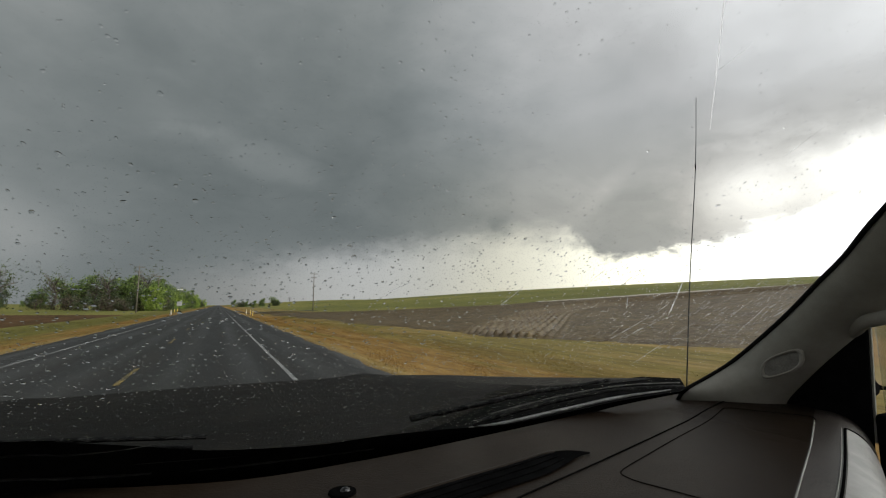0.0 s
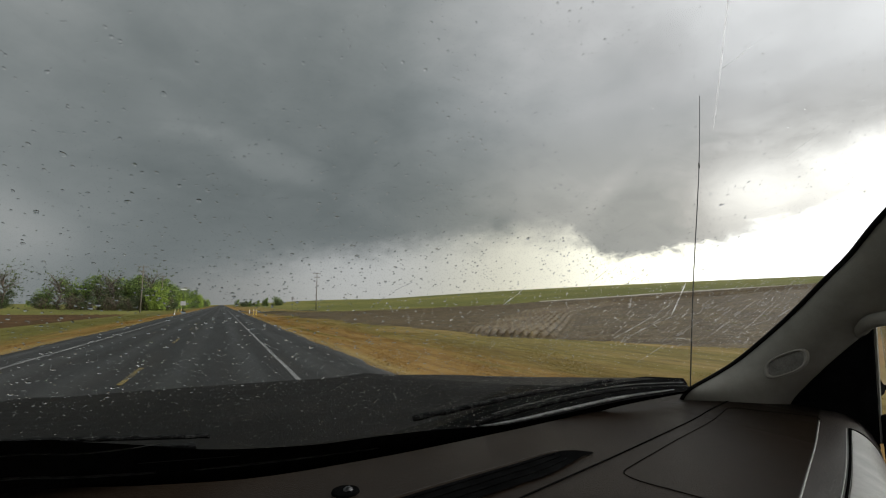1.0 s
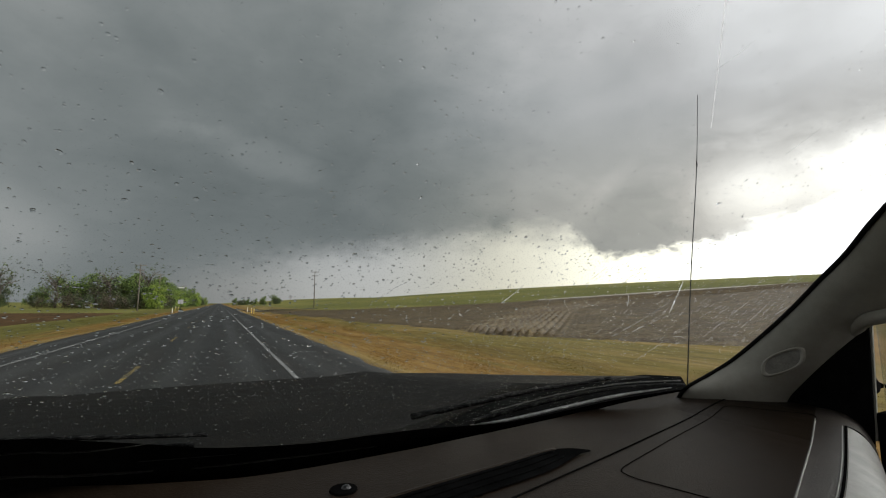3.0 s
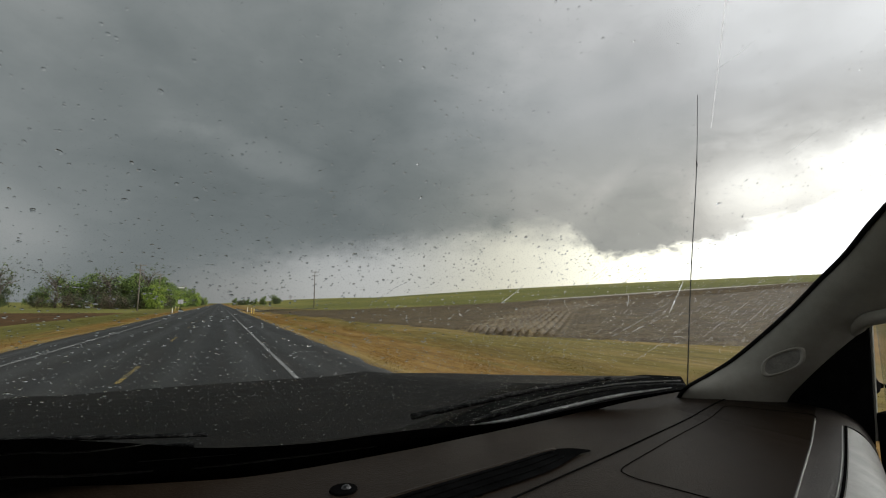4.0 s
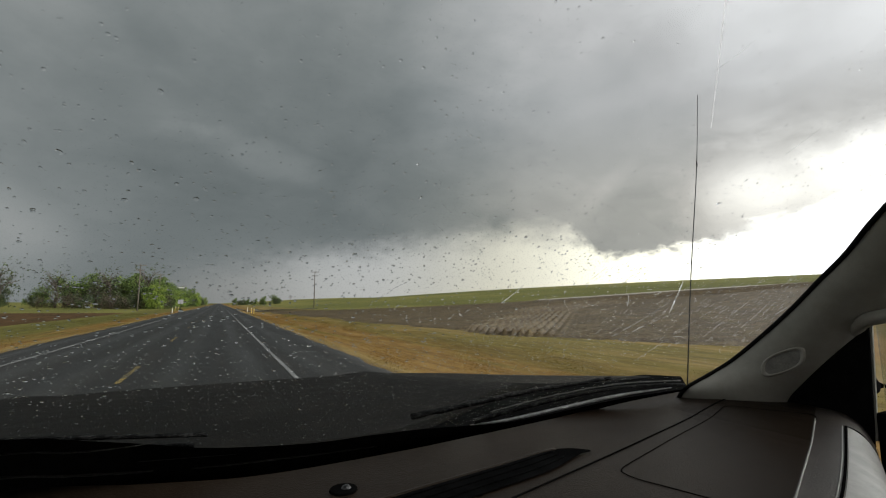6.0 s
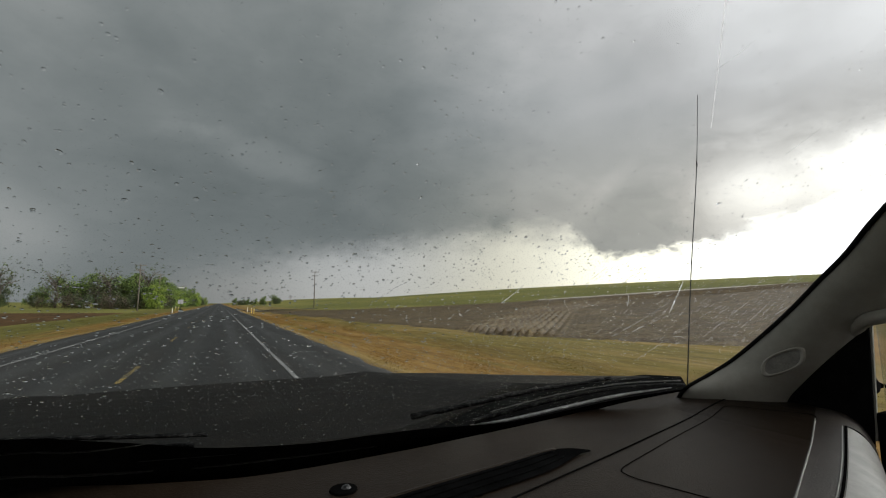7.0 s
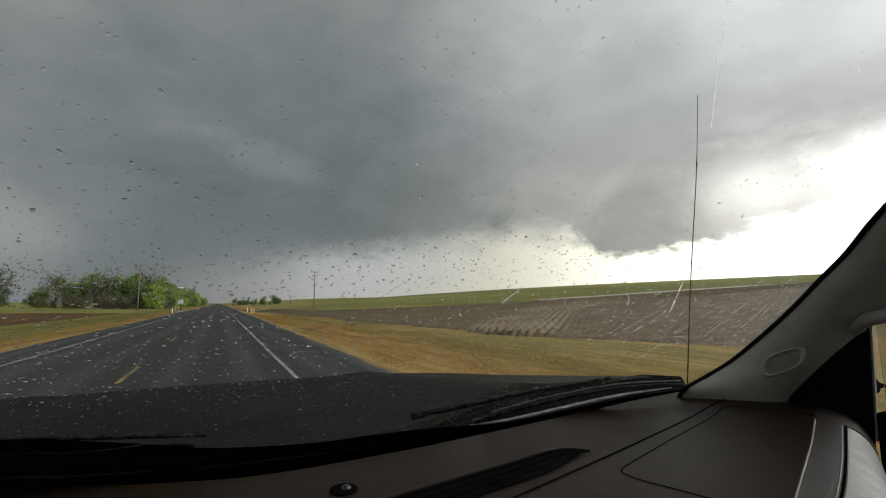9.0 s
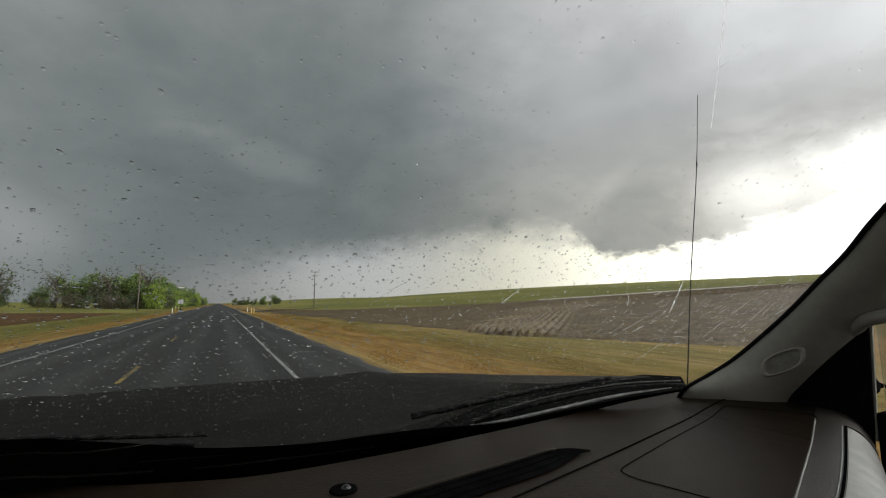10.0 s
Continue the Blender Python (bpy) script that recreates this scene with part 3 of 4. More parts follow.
field2 = mesh_ob("bare_field", np.stack([QX, QY, QZ], -1).reshape(-1, 3), grid_faces(120, 160), RED_SOIL)
tagged(field2, "flat red-brown bare soil field", "field", kind="structure")


def grass(name, n, x0, x1, y0, y1, hmin, hmax, label, seed):
    """One mesh of single blades, thicker near the road's edge."""
    g = np.random.default_rng(seed)
    x = x0 + (x1 - x0) * g.random(n)
    y = y0 + (y1 - y0) * g.random(n) ** 1.5
    h = g.uniform(hmin, hmax, n) * (0.6 + 0.5 * np.sin(x * 0.9 + 2 * np.sin(y * 0.21)) ** 2)
    a, w = g.uniform(0, math.tau, n), g.uniform(0.012, 0.03, n) * (1 + y / 40)
    z = land(x, y) - 0.02
    lean, la = g.uniform(0.05, 0.5, n) * h, g.uniform(0, math.tau, n)
    p0 = np.stack([x - np.cos(a) * w, y - np.sin(a) * w, z], -1)
    p1 = np.stack([x + np.cos(a) * w, y + np.sin(a) * w, z], -1)
    p2 = np.stack([x + np.cos(la) * lean, y + np.sin(la) * lean, z + h], -1)
    v = np.stack([p0, p1, p2], 1).reshape(-1, 3)
    ob = mesh_ob(name, v, np.arange(3 * n).reshape(-1, 3).tolist(), BLADE, smooth=False)
    return tagged(ob, label, "grass", kind="stuff")


grass("verge_grass", 90000, ROAD_R + 0.05, 12.8, 2, 90, 0.02, 0.06, "dry golden grass on the road verge", 1)
grass("verge_grass", 45000, -15.5, ROAD_L - 0.05, 8, 110, 0.02, 0.06, "dry golden grass on the road verge", 2)


# ---------------------------------------------------------------- trees, poles and posts
def tree(name, h, spread, seed, leaf, label, bare=False, clumps=70, bush=0.25):
    g = random.Random(seed)
    root = new(name)
    tagged(root, label, "tree", group="roadside trees")
    bm = bmesh.new()
    trunk = [(g.uniform(-1, 1) * 0.05 * h * t, g.uniform(-1, 1) * 0.05 * h * t, h * 0.62 * t) for t in (0, 0.25, 0.5, 0.75, 1)]
    tube(bm, trunk, [0.022 * h * (1 - 0.7 * t) for t in (0, 0.25, 0.5, 0.75, 1)], 7)
    tips = []
    for k in range(16 if not bare else 30):
        s = g.uniform(0.2, 1)
        i = min(3, int(s * 4))
        a = Vector(trunk[i]).lerp(Vector(trunk[i + 1]), s * 4 - i)
        ang, up = g.uniform(0, math.tau), g.uniform(0.2, 1.1)
        ln = spread * h * g.uniform(0.3, 0.62) * (1.15 - 0.5 * s)
        d = Vector((math.cos(ang), math.sin(ang), up)).normalized()
        b = a + d * ln * 0.5 + Vector((0, 0, 0.03 * h))
        c = a + d * ln + Vector((g.uniform(-1, 1), g.uniform(-1, 1), g.uniform(0, 1))) * 0.06 * h
        tube(bm, [a, b, c], [0.0075 * h, 0.005 * h, 0.002 * h], 5)
        tips += [b, c]
        for q in range(3 if bare else 1):
            e = b.lerp(c, g.random()) + Vector((g.uniform(-1, 1), g.uniform(-1, 1), g.uniform(0, 1.4))) * 0.12 * h
            tube(bm, [b.lerp(c, g.random()), e], [0.0032 * h, 0.0012 * h], 4)
            tips.append(e)
    part("trunk", bm, BARK, root, smooth=True)
    r = np.random.default_rng(seed)
    cen = []
    for k in range(clumps):
        if k < clumps * bush:
            ang = g.uniform(0, math.tau)
            rr = spread * h * g.uniform(0.1, 0.5)
            cen.append((math.cos(ang) * rr, math.sin(ang) * rr, h * g.uniform(0.05, 0.35)))
        else:
            t = g.choice(tips)
            cen.append(tuple(t + Vector((g.gauss(0, 1), g.gauss(0, 1), g.gauss(0, 0.8))) * 0.05 * h))
    cen = np.array(cen)
    per = 72 if not bare else 8
    n = per * clumps
    c = np.repeat(cen, per, 0) + r.normal(0, 1, (n, 3)) * np.repeat(r.uniform(0.03, 0.075, clumps), per)[:, None] * h
    c[:, 2] = np.maximum(c[:, 2], 0.15)
    s = r.uniform(0.012, 0.026, n)[:, None] * h
    a = r.normal(0, 1, (n, 3))
    a /= np.linalg.norm(a, axis=1)[:, None]
    b = np.cross(a, r.normal(0, 1, (n, 3)))
    b /= np.linalg.norm(b, axis=1)[:, None]
    v = np.stack([c - a * s, c + b * s * 0.6, c + a * s, c - b * s * 0.6], 1).reshape(-1, 3)
    mesh_ob("crown", v, np.arange(4 * n).reshape(-1, 4).tolist(), leaf, root, smooth=False)
    return root


def at(x, y, s=1.0, turn=0.0):
    return pose(x, y, float(land(x, y)) - 0.05, 0, 0, turn) @ Matrix.Scale(s, 4)


G = "spring-green broadleaf tree in the grove beside the road"
t_green = tree("broadleaf_tree", 9.0, 0.8, 3, LEAF, G)
t_green.matrix_world = at(-26, 196, 1.1)
t_lime = tree("lime_green_tree", 9.5, 0.6, 8, LEAF_LIME, "bright lime-green tree among darker trees")
t_lime.matrix_world = at(-19, 176, 0.95)
t_dark = tree("cedar_tree", 7.0, 0.9, 12, LEAF_DARK, "dark green cedar in the roadside grove", clumps=90, bush=0.45)
t_dark.matrix_world = at(-34, 190, 1.0)
t_bare = tree("bare_tree", 11.0, 0.7, 21, LEAF_DARK, "nearly bare grey-brown tree above the grove", bare=True, clumps=60)
t_bare.matrix_world = at(-39, 196, 1.05)
# brush added along the grove's foot for its dark trunks and shade
t_brush = tree("brush_shrub", 5.0, 1.1, 33, LEAF_BROWN, "brown brush added for trunks and shade under the grove", bare=True, clumps=80, bush=0.6)
t_brush.matrix_world = at(-31, 178, 1.0)
rt = random.Random(5)
for k in range(11):
    copy_thing(t_brush, at(-17 - k * 3.3 + rt.uniform(-1, 1), 176 + rt.uniform(-4, 8), rt.uniform(0.6, 1.15), rt.uniform(0, 360)))
for k in range(30):
    yy = 185 + k * 15 + rt.uniform(-4, 4)
    copy_thing(rt.choice((t_green, t_green, t_dark, t_lime)), at(-15.5 - rt.uniform(0, 6) - max(0, 8 - k) * 0.3, yy, rt.uniform(0.8, 1.2), rt.uniform(0, 360)))
for x, y, s, src in ((-30, 200, 1.35, t_green), (-37, 205, 1.2, t_green), (-43, 200, 1.3, t_green), (-25, 188, 1.15, t_dark), (-22, 186, 1.45, t_bare), (-35, 195, 1.4, t_bare),
                     (-47, 206, 1.1, t_dark), (-52, 212, 1.15, t_green), (-56, 205, 0.8, t_green), (-33, 222, 1.45, t_green), (-28, 182, 0.8, t_dark), (-50, 196, 1.3, t_bare),
                     (-66, 200, 1.5, t_bare), (-68, 204, 1.1, t_dark), (-74, 220, 0.8, t_dark), (-82, 240, 0.8, t_green), (-41, 186, 0.8, t_dark), (-32, 182, 0.7, t_dark), (-21, 200, 1.2, t_green), (-60, 215, 0.9, t_dark), (-39, 214, 1.3, t_dark)):
    copy_thing(src, at(x, y, s, rt.uniform(0, 360)))
for k in range(16):
    copy_thing(t_dark if k % 3 else t_green, at(15 + k * 2.6 + rt.uniform(-2, 2), 480 + rt.uniform(-40, 60), rt.uniform(0.6, 1.0) if k not in (7, 8, 11) else 0.45, rt.uniform(0, 360)))
for k in range(22):
    copy_thing(t_dark if k % 2 else t_green, at(-120 - k * 22 + rt.uniform(-8, 8), 560 + rt.uniform(-60, 90), rt.uniform(0.5, 0.9), rt.uniform(0, 360)))


def utility_pole(h):
    root = new("utility_pole")
    tagged(root, "tall wooden utility pole with crossarm beside the road", "utility pole", group="utility poles")
    bm = bmesh.new()
    tube(bm, [(0, 0, 0), (0.02, 0, h * 0.5), (0, 0.02, h)], [0.16, 0.14, 0.10], 10)
    part("pole", bm, POLE_WOOD, root, smooth=True)
    for z, w in ((h - 0.45, 1.25), (h - 1.7, 0.9)):
        bm = bmesh.new()
        box(bm, (-w, -0.16, z - 0.07), (w, -0.05, z + 0.07), 0.01)
        arm = part("crossarm", bm, POLE_WOOD, root)
        for q in (-w * 0.9, -w * 0.45, w * 0.45, w * 0.9):
            bm = bmesh.new()
            tube(bm, [(q, -0.1, z + 0.07), (q, -0.1, z + 0.16), (q, -0.1, z + 0.2), (q, -0.1, z + 0.28)], [0.02, 0.05, 0.06, 0.03], 8)
            part("insulator", bm, STEEL, arm, smooth=True)
    return root


up = utility_pole(12.0)
up.matrix_world = at(-18.5, 136, 1.0)
copy_thing(up, at(-18.5, 178))
copy_thing(up, at(-18.5, 290))
copy_thing(up, at(27, 148))


def delineator(mat, label, cap):
    root = new("delineator_post")
    tagged(root, label, "delineator post", group="roadside delineators")
    bm = bmesh.new()
    box(bm, (-0.055, -0.02, -0.05), (0.055, 0.02, 1.1), 0.012)
    part("post", bm, mat, root)
    bm = bmesh.new()
    box(bm, (-0.06, -0.032, 0.9), (0.06, -0.021, 1.05), 0.004)
    part("reflector", bm, cap, root)
    return root


dl = delineator(POST_WHITE, "white plastic delineator post in verge grass", POST_YELLOW)
dl.matrix_world = at(-7.7, 96, 1.0)
dm = delineator(POST_YELLOW, "yellow plastic marker post in verge grass", POST_WHITE)
dm.matrix_world = at(5.7, 90)
copy_thing(dm, at(5.8, 99))
copy_thing(dl, at(5.7, 112))
copy_thing(dm, at(-12.6, 168))
copy_thing(dm, at(-11.6, 166))


def street_lamp():
    root = new("street_lamp")
    tagged(root, "pale street lamp on a slim pole before trees", "street lamp")
    bm = bmesh.new()
    tube(bm, [(0, 0, 0), (0, 0, 4), (0, 0, 7.6)], [0.09, 0.07, 0.05], 8)
    part("pole", bm, STEEL, root, smooth=True)
    bm = bmesh.new()
    box(bm, (-0.9, -0.15, 7.55), (0.9, 0.15, 7.8), 0.05)
    part("lamp_head", bm, POST_WHITE, root)
    return root


street_lamp().matrix_world = at(-12.6, 186)


def road_sign():
    root = new("road_sign")
    tagged(root, "pale road sign on a metal post by the trees", "road sign")
    bm = bmesh.new()
    tube(bm, [(0, 0, 0), (0, 0, 3.2)], 0.04, 6)
    part("post", bm, STEEL, root, smooth=True)
    bm = bmesh.new()
    box(bm, (-0.7, -0.03, 2.0), (0.7, 0.0, 3.3), 0.01)
    part("sign_panel", bm, ROOF_GREY, root)
    return root


road_sign().matrix_world = at(-10.8, 160)


def octagonal_sign():
    root = new("octagonal_sign")
    tagged(root, "octagonal road sign seen from its grey back", "road sign")
    bm = bmesh.new()
    box(bm, (-0.03, -0.02, 0), (0.03, 0.02, 4.3), 0.006)
    part("post", bm, STEEL, root)
    bm = bmesh.new()
    plate(bm, [(0.62 * math.cos((k + 0.5) * math.pi / 4), 0.024, 3.8 + 0.62 * math.sin((k + 0.5) * math.pi / 4)) for k in range(8)], (0, 0.006, 0))
    part("sign_plate", bm, ROOF_GREY, root)
    for z in (3.55, 4.05):
        bm = bmesh.new()
        box(bm, (-0.25, 0.0205, z - 0.03), (0.25, 0.0235, z + 0.03), 0.001)
        part("bracket", bm, STEEL, root)
    return root


octagonal_sign().matrix_world = at(20, 150)


def barn():
    root = new("white_barn")
    tagged(root, "small white metal barn among far trees", "barn")
    bm = bmesh.new()
    box(bm, (-5, -4, 0), (5, 4, 3.4))
    part("wall", bm, BARN_WHITE, root)
    bm = bmesh.new()
    plate(bm, [(-5.4, -4.3, 3.35), (-5.4, 0, 5.0), (-5.4, 4.3, 3.35)], (10.8, 0, 0))
    part("roof", bm, ROOF_GREY, root)
    bm = bmesh.new()
    box(bm, (-1.5, -4.06, 0), (1.5, -4.0, 2.8), 0.01)
    part("door", bm, ROOF_GREY, root)
    return root


barn().matrix_world = at(29, 560, 0.8)

# ---------------------------------------------------------------- the truck, in which the camera rides
truck = new("pickup_truck")
tagged(truck, "dark pickup truck with brown dashboard on the wet road", "truck")
E3 = Vector((0, 0, EYE))


def car(pts):
    """Points in the cab, given from eye height over the origin, in the world."""
    return [Vector(p) + E3 for p in pts]


RAKE, BASE_Y, DECK = 0.86, 0.60, -0.18


def glass_z(y):
    return DECK + (BASE_Y - y) * RAKE


N_GLASS = Vector((0, RAKE, 1)).normalized()
UP_GLASS = Vector((0, -1, RAKE)).normalized()

def lift(x, y):
    """The dashboard's outer end rises a little towards the door."""
    return DECK + 0.0155 * float(smooth01((x - 0.68) / 0.15)) * (1 - float(smooth01((y - 0.50) / 0.12)))


def roll_at(x, t):
    """A point of the rolled edge; t: 0 at its seam, 1 where it turns down. It narrows towards the door."""
    y = roll_line(x)
    w = 0.090 - 0.022 * float(smooth01((x - 0.5) / 0.36))
    return (x + 0.37 * w * t, y - 0.93 * w * t, lift(x, y) - 0.10 * (1 - max(0.0, 1 - t ** 3.0) ** (1 / 3.0)))


# dashboard top: from the foot of the windshield back to the rolled edge
front = spline([(-0.75, 0.66, 0), (-0.45, 0.63, 0), (-0.18, 0.600, 0), (-0.06, 0.56, 0), (0.042, 0.533, 0), (0.165, 0.536, 0), (0.285, 0.55, 0), (0.506, 0.586, 0), (0.686, 0.628, 0), (0.93, 0.66, 0)], 60)
S0, S1 = np.array([-0.80, -0.257]), np.array([0.93, 0.428])


def roll_line(x):
    return S0[1] + (x - S0[0]) * (S1[1] - S0[1]) / (S1[0] - S0[0])


rows = []
for p in front:
    b = roll_line(p[0])
    r = [(p[0], p[1] + 0.02, DECK - 0.05), (p[0], p[1] + 0.006, DECK - 0.006)]
    r += [(p[0], p[1] + (b - p[1]) * t, lift(p[0], p[1] + (b - p[1]) * t)) for t in np.linspace(0.0, 1.0, 22)]
    rows.append(car(r))
bm = bmesh.new()
loft(bm, rows, (0, 0, -0.03))
dashboard = part("dashboard", bm, DASH, truck, "dark brown padded vinyl dashboard top", smooth=False)

# the rolled rear edge with grained skin, then the face down to the footwell
rows = []
for x in np.concatenate([np.linspace(S0[0], 0.842, 48), [0.850, 0.856, 0.859, 0.860]]):
    r = [roll_at(x, t * (1 - 0.16 * max(0.0, (x - 0.842) / 0.018) ** 3)) for t in (0, 0.1, 0.25, 0.4, 0.55, 0.68, 0.78, 0.86, 0.92, 0.96, 0.985, 1.0)]
    r.append((r[-1][0] - 0.01, r[-1][1] + 0.02, DECK - 0.45))
    rows.append(car(r))
bm = bmesh.new()
loft(bm, rows)
dash_roll = part("dash_roll", bm, DASH_ROLL, truck, "grained leather roll along the dashboard edge", smooth=True)


def on_deck(pts, up_by=0.0):
    return car([(x, y, lift(x, y) + 0.0004 + up_by) for x, y in pts])


# pale seam where the roll begins
bm = bmesh.new()
xs_ = np.linspace(0.30, 0.788, 24)
tube(bm, car([(x, roll_line(x) - 0.002, lift(x, roll_line(x)) + 0.0004) for x in xs_]), 0.0009, 6)
part("seam_piping", bm, SEAM, dash_roll, "pale piping along the seam", smooth=True)
# second seam, and the panel whose pale colour holds the side window's light
bm = bmesh.new()
q = []
PANEL_END = 0.783


def panel_edge(x):
    return 0.36 + 0.13 * (x - 0.5) / 0.285


for x in np.linspace(0.28, PANEL_END, 20):
    q.append(tuple(np.array(roll_at(x, panel_edge(x))) + np.array([0, 0, 0.0005])))
q_end = [tuple(np.array(roll_at(PANEL_END + 0.006 * math.sin(k * 0.35), panel_edge(PANEL_END) + 0.06 * k)) + np.array([0.0004, -0.0004, 0.0006])) for k in range(8)]
tube(bm, car(q), 0.0013, 6)
tube(bm, car(q_end), [0.0012, 0.0011, 0.001, 0.0009, 0.0007, 0.0005, 0.0003, 0.0002], 6)
part("panel_gap", bm, BLACK, dash_roll, "black gap beside the end panel", smooth=True)
bm = bmesh.new()
tube(bm, car([(x - 0.0015, y + 0.003, z + 0.0006) for x, y, z in q]), 0.0006, 6)
part("panel_piping", bm, SEAM, dash_roll, "pale edge along the end panel", smooth=True)
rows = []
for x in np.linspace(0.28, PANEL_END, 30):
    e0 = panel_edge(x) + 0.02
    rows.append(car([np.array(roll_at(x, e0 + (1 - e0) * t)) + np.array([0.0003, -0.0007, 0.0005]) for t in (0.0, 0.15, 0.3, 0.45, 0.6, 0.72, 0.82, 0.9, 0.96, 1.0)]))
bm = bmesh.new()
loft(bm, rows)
part("end_panel", bm, END_PANEL, dash_roll, "grained dash roll panel, side-window light painted in as pale grey", smooth=True)


def groove(name, pts, r, label="", mat=BLACK):
    bm = bmesh.new()
    tube(bm, on_deck(pts), r, 6, 0.5)
    return part(name, bm, mat, dashboard, label, smooth=True)


groove("seam_groove", [tuple(p[:2]) for p in spline([(0.126, 0.336, 0), (0.232, 0.361, 0), (0.255, 0.368, 0), (0.335, 0.390, 0), (0.454, 0.423, 0), (0.629, 0.474, 0), (0.720, 0.500, 0), (0.804, 0.509, 0)], 40)], 0.0014, "dark joint across the dashboard top")
groove("airbag_seam", [tuple(p[:2]) for p in spline([(0.784, 0.366, 0), (0.803, 0.380, 0), (0.797, 0.405, 0), (0.782, 0.446, 0), (0.769, 0.484, 0), (0.736, 0.481, 0), (0.573, 0.433, 0), (0.480, 0.403, 0), (0.419, 0.383, 0), (0.403, 0.376, 0), (0.396, 0.367, 0), (0.396, 0.348, 0), (0.405, 0.322, 0), (0.417, 0.289, 0), (0.426, 0.269, 0)], 60)], 0.0007, "thin joint round the airbag lid")

# defroster outlet: a recessed dark slot with ribs and a raised lip
vl = spline([(-0.20, 0.355, 0), (0.0, 0.385, 0), (0.156, 0.418, 0), (0.30, 0.445, 0), (0.36, 0.4565, 0), (0.395, 0.4545, 0), (0.4165, 0.437, 0)], 48)
bm = bmesh.new()
vl2 = [(x, y - 0.047 * math.sin(min(1, max(0.0, 0.4165 - x) / 0.10) * math.pi / 2) ** 0.6) for x, y, _ in vl]
loft(bm, [on_deck([tuple(a[:2]), b], 0.0015) for a, b in zip(vl, vl2)])
vent = part("defroster_vent", bm, BLACK, dashboard, "black slotted defroster outlet")
for k in range(3):
    bm = bmesh.new()
    f = 0.2 + 0.27 * k
    tube(bm, on_deck([(a[0] + (b[0] - a[0]) * f, a[1] + (b[1] - a[1]) * f) for a, b in zip(vl[:34], vl2[:34])], 0.0024), 0.0014, 5)
    part("vent_rib", bm, BLACK, vent, smooth=True)
bm = bmesh.new()
tube(bm, on_deck([tuple(p[:2]) for p in vl[:36]] , 0.001), 0.003, 6, 0.6)
part("vent_lip", bm, DASH, vent, smooth=True)

# sunlight sensor
bm = bmesh.new()
tube(bm, car([(0.117, 0.455, DECK), (0.117, 0.455, DECK + 0.002), (0.117, 0.455, DECK + 0.003)]), [0.0135, 0.013, 0.010], 24)
sensor = part("light_sensor", bm, BLACK, dashboard, "round black sunlight sensor", smooth=False)
bm = bmesh.new()
bmesh.ops.create_uvsphere(bm, u_segments=16, v_segments=8, radius=0.006, matrix=Matrix.Translation(Vector((0.119, 0.453, DECK + 0.0)) + E3))
part("sensor_dome", bm, GLOSS_BLACK, sensor, "small glossy dome", smooth=True)

# windshield
bm = bmesh.new()
rows = []
for x in np.linspace(-0.86, 0.90, 24):
    rows.append(car([(x, y, glass_z(y)) for y in np.linspace(0.70, -0.02, 14)]))
loft(bm, rows, N_GLASS * 0.005)
windshield = part("windshield", bm, GLASS, truck, "rain-spattered clear windshield glass")
windshield.visible_shadow = False
# black border along the lower edge, on the inner face
fu = spline([(-0.80, 0.47, 0), (-0.45, 0.49, 0), (-0.161, 0.522, 0), (-0.117, 0.532, 0), (-0.063, 0.549, 0), (0.003, 0.571, 0), (0.109, 0.586, 0), (0.18, 0.586, 0), (0.26, 0.588, 0), (0.34, 0.595, 0), (0.408, 0.600, 0), (0.512, 0.590, 0), (0.624, 0.577, 0), (0.764, 0.572, 0), (0.82, 0.567, 0)], 80)
bm = bmesh.new()
foot = [(p[0] * k, p[1] * k) for p in front for k in [(DECK + RAKE * BASE_Y) / (DECK + RAKE * p[1])]]
foot_y = [max(y + 0.004, 0.004 + float(np.interp(x, [a for a, _ in foot], [b for _, b in foot]))) for x, y, _ in fu]
rows = [[Vector((x, t, glass_z(t))) + E3 - N_GLASS * 0.002 for t in np.linspace(y, low, 5)] for (x, y, _), low in zip(fu, foot_y)]
loft(bm, rows)
part("frit_band", bm, BLACK, windshield, "black border at the glass foot")
# long pale scratch high on the glass
bm = bmesh.new()
loft(bm, [[Vector((x - w, y, glass_z(y))) + E3 - N_GLASS * 0.001, Vector((x - w * 0.5, y, glass_z(y))) + E3 - N_GLASS * (0.001 + 2.5 * w)] for x, y, w in ((0.270, 0.150, 0.0007), (0.3156, 0.188, 0.0006), (0.3563, 0.2223, 0.00025))])
part("scratch", bm, SCRATCH, windshield, "long pale scratch")

# right windshield pillar trim, from the dashboard up and back
inner = spline([(0.80, 0.60, -0.185), (0.792, 0.575, -0.159), (0.817, 0.540, -0.129), (0.834, 0.508, -0.101), (0.835, 0.458, -0.057), (0.821, 0.404, -0.012), (0.803, 0.355, 0.031), (0.787, 0.311, 0.069), (0.750, 0.253, 0.119), (0.70, 0.12, 0.235), (0.66, 0.02, 0.32)], 120)
outer = spline([(0.86, 0.452, -0.185), (0.86, 0.437, -0.155), (0.858, 0.416, -0.130), (0.857, 0.400, -0.112), (0.856, 0.375, -0.085), (0.855, 0.350, -0.060), (0.852, 0.322, -0.034), (0.85, 0.297, -0.015), (0.845, 0.24, 0.02), (0.83, 0.10, 0.12), (0.81, -0.04, 0.20)], 120)
rows = []
for a, b in zip(inner, outer):
    mid = []
    for t in np.linspace(0, 1, 9):
        p = a + (b - a) * t
        p = p + np.array([-0.028, -0.012, 0.006]) * math.sin(t * math.pi) ** 0.8
        mid.append(tuple(p))
    rows.append(car(mid))
bm = bmesh.new()
loft(bm, rows)
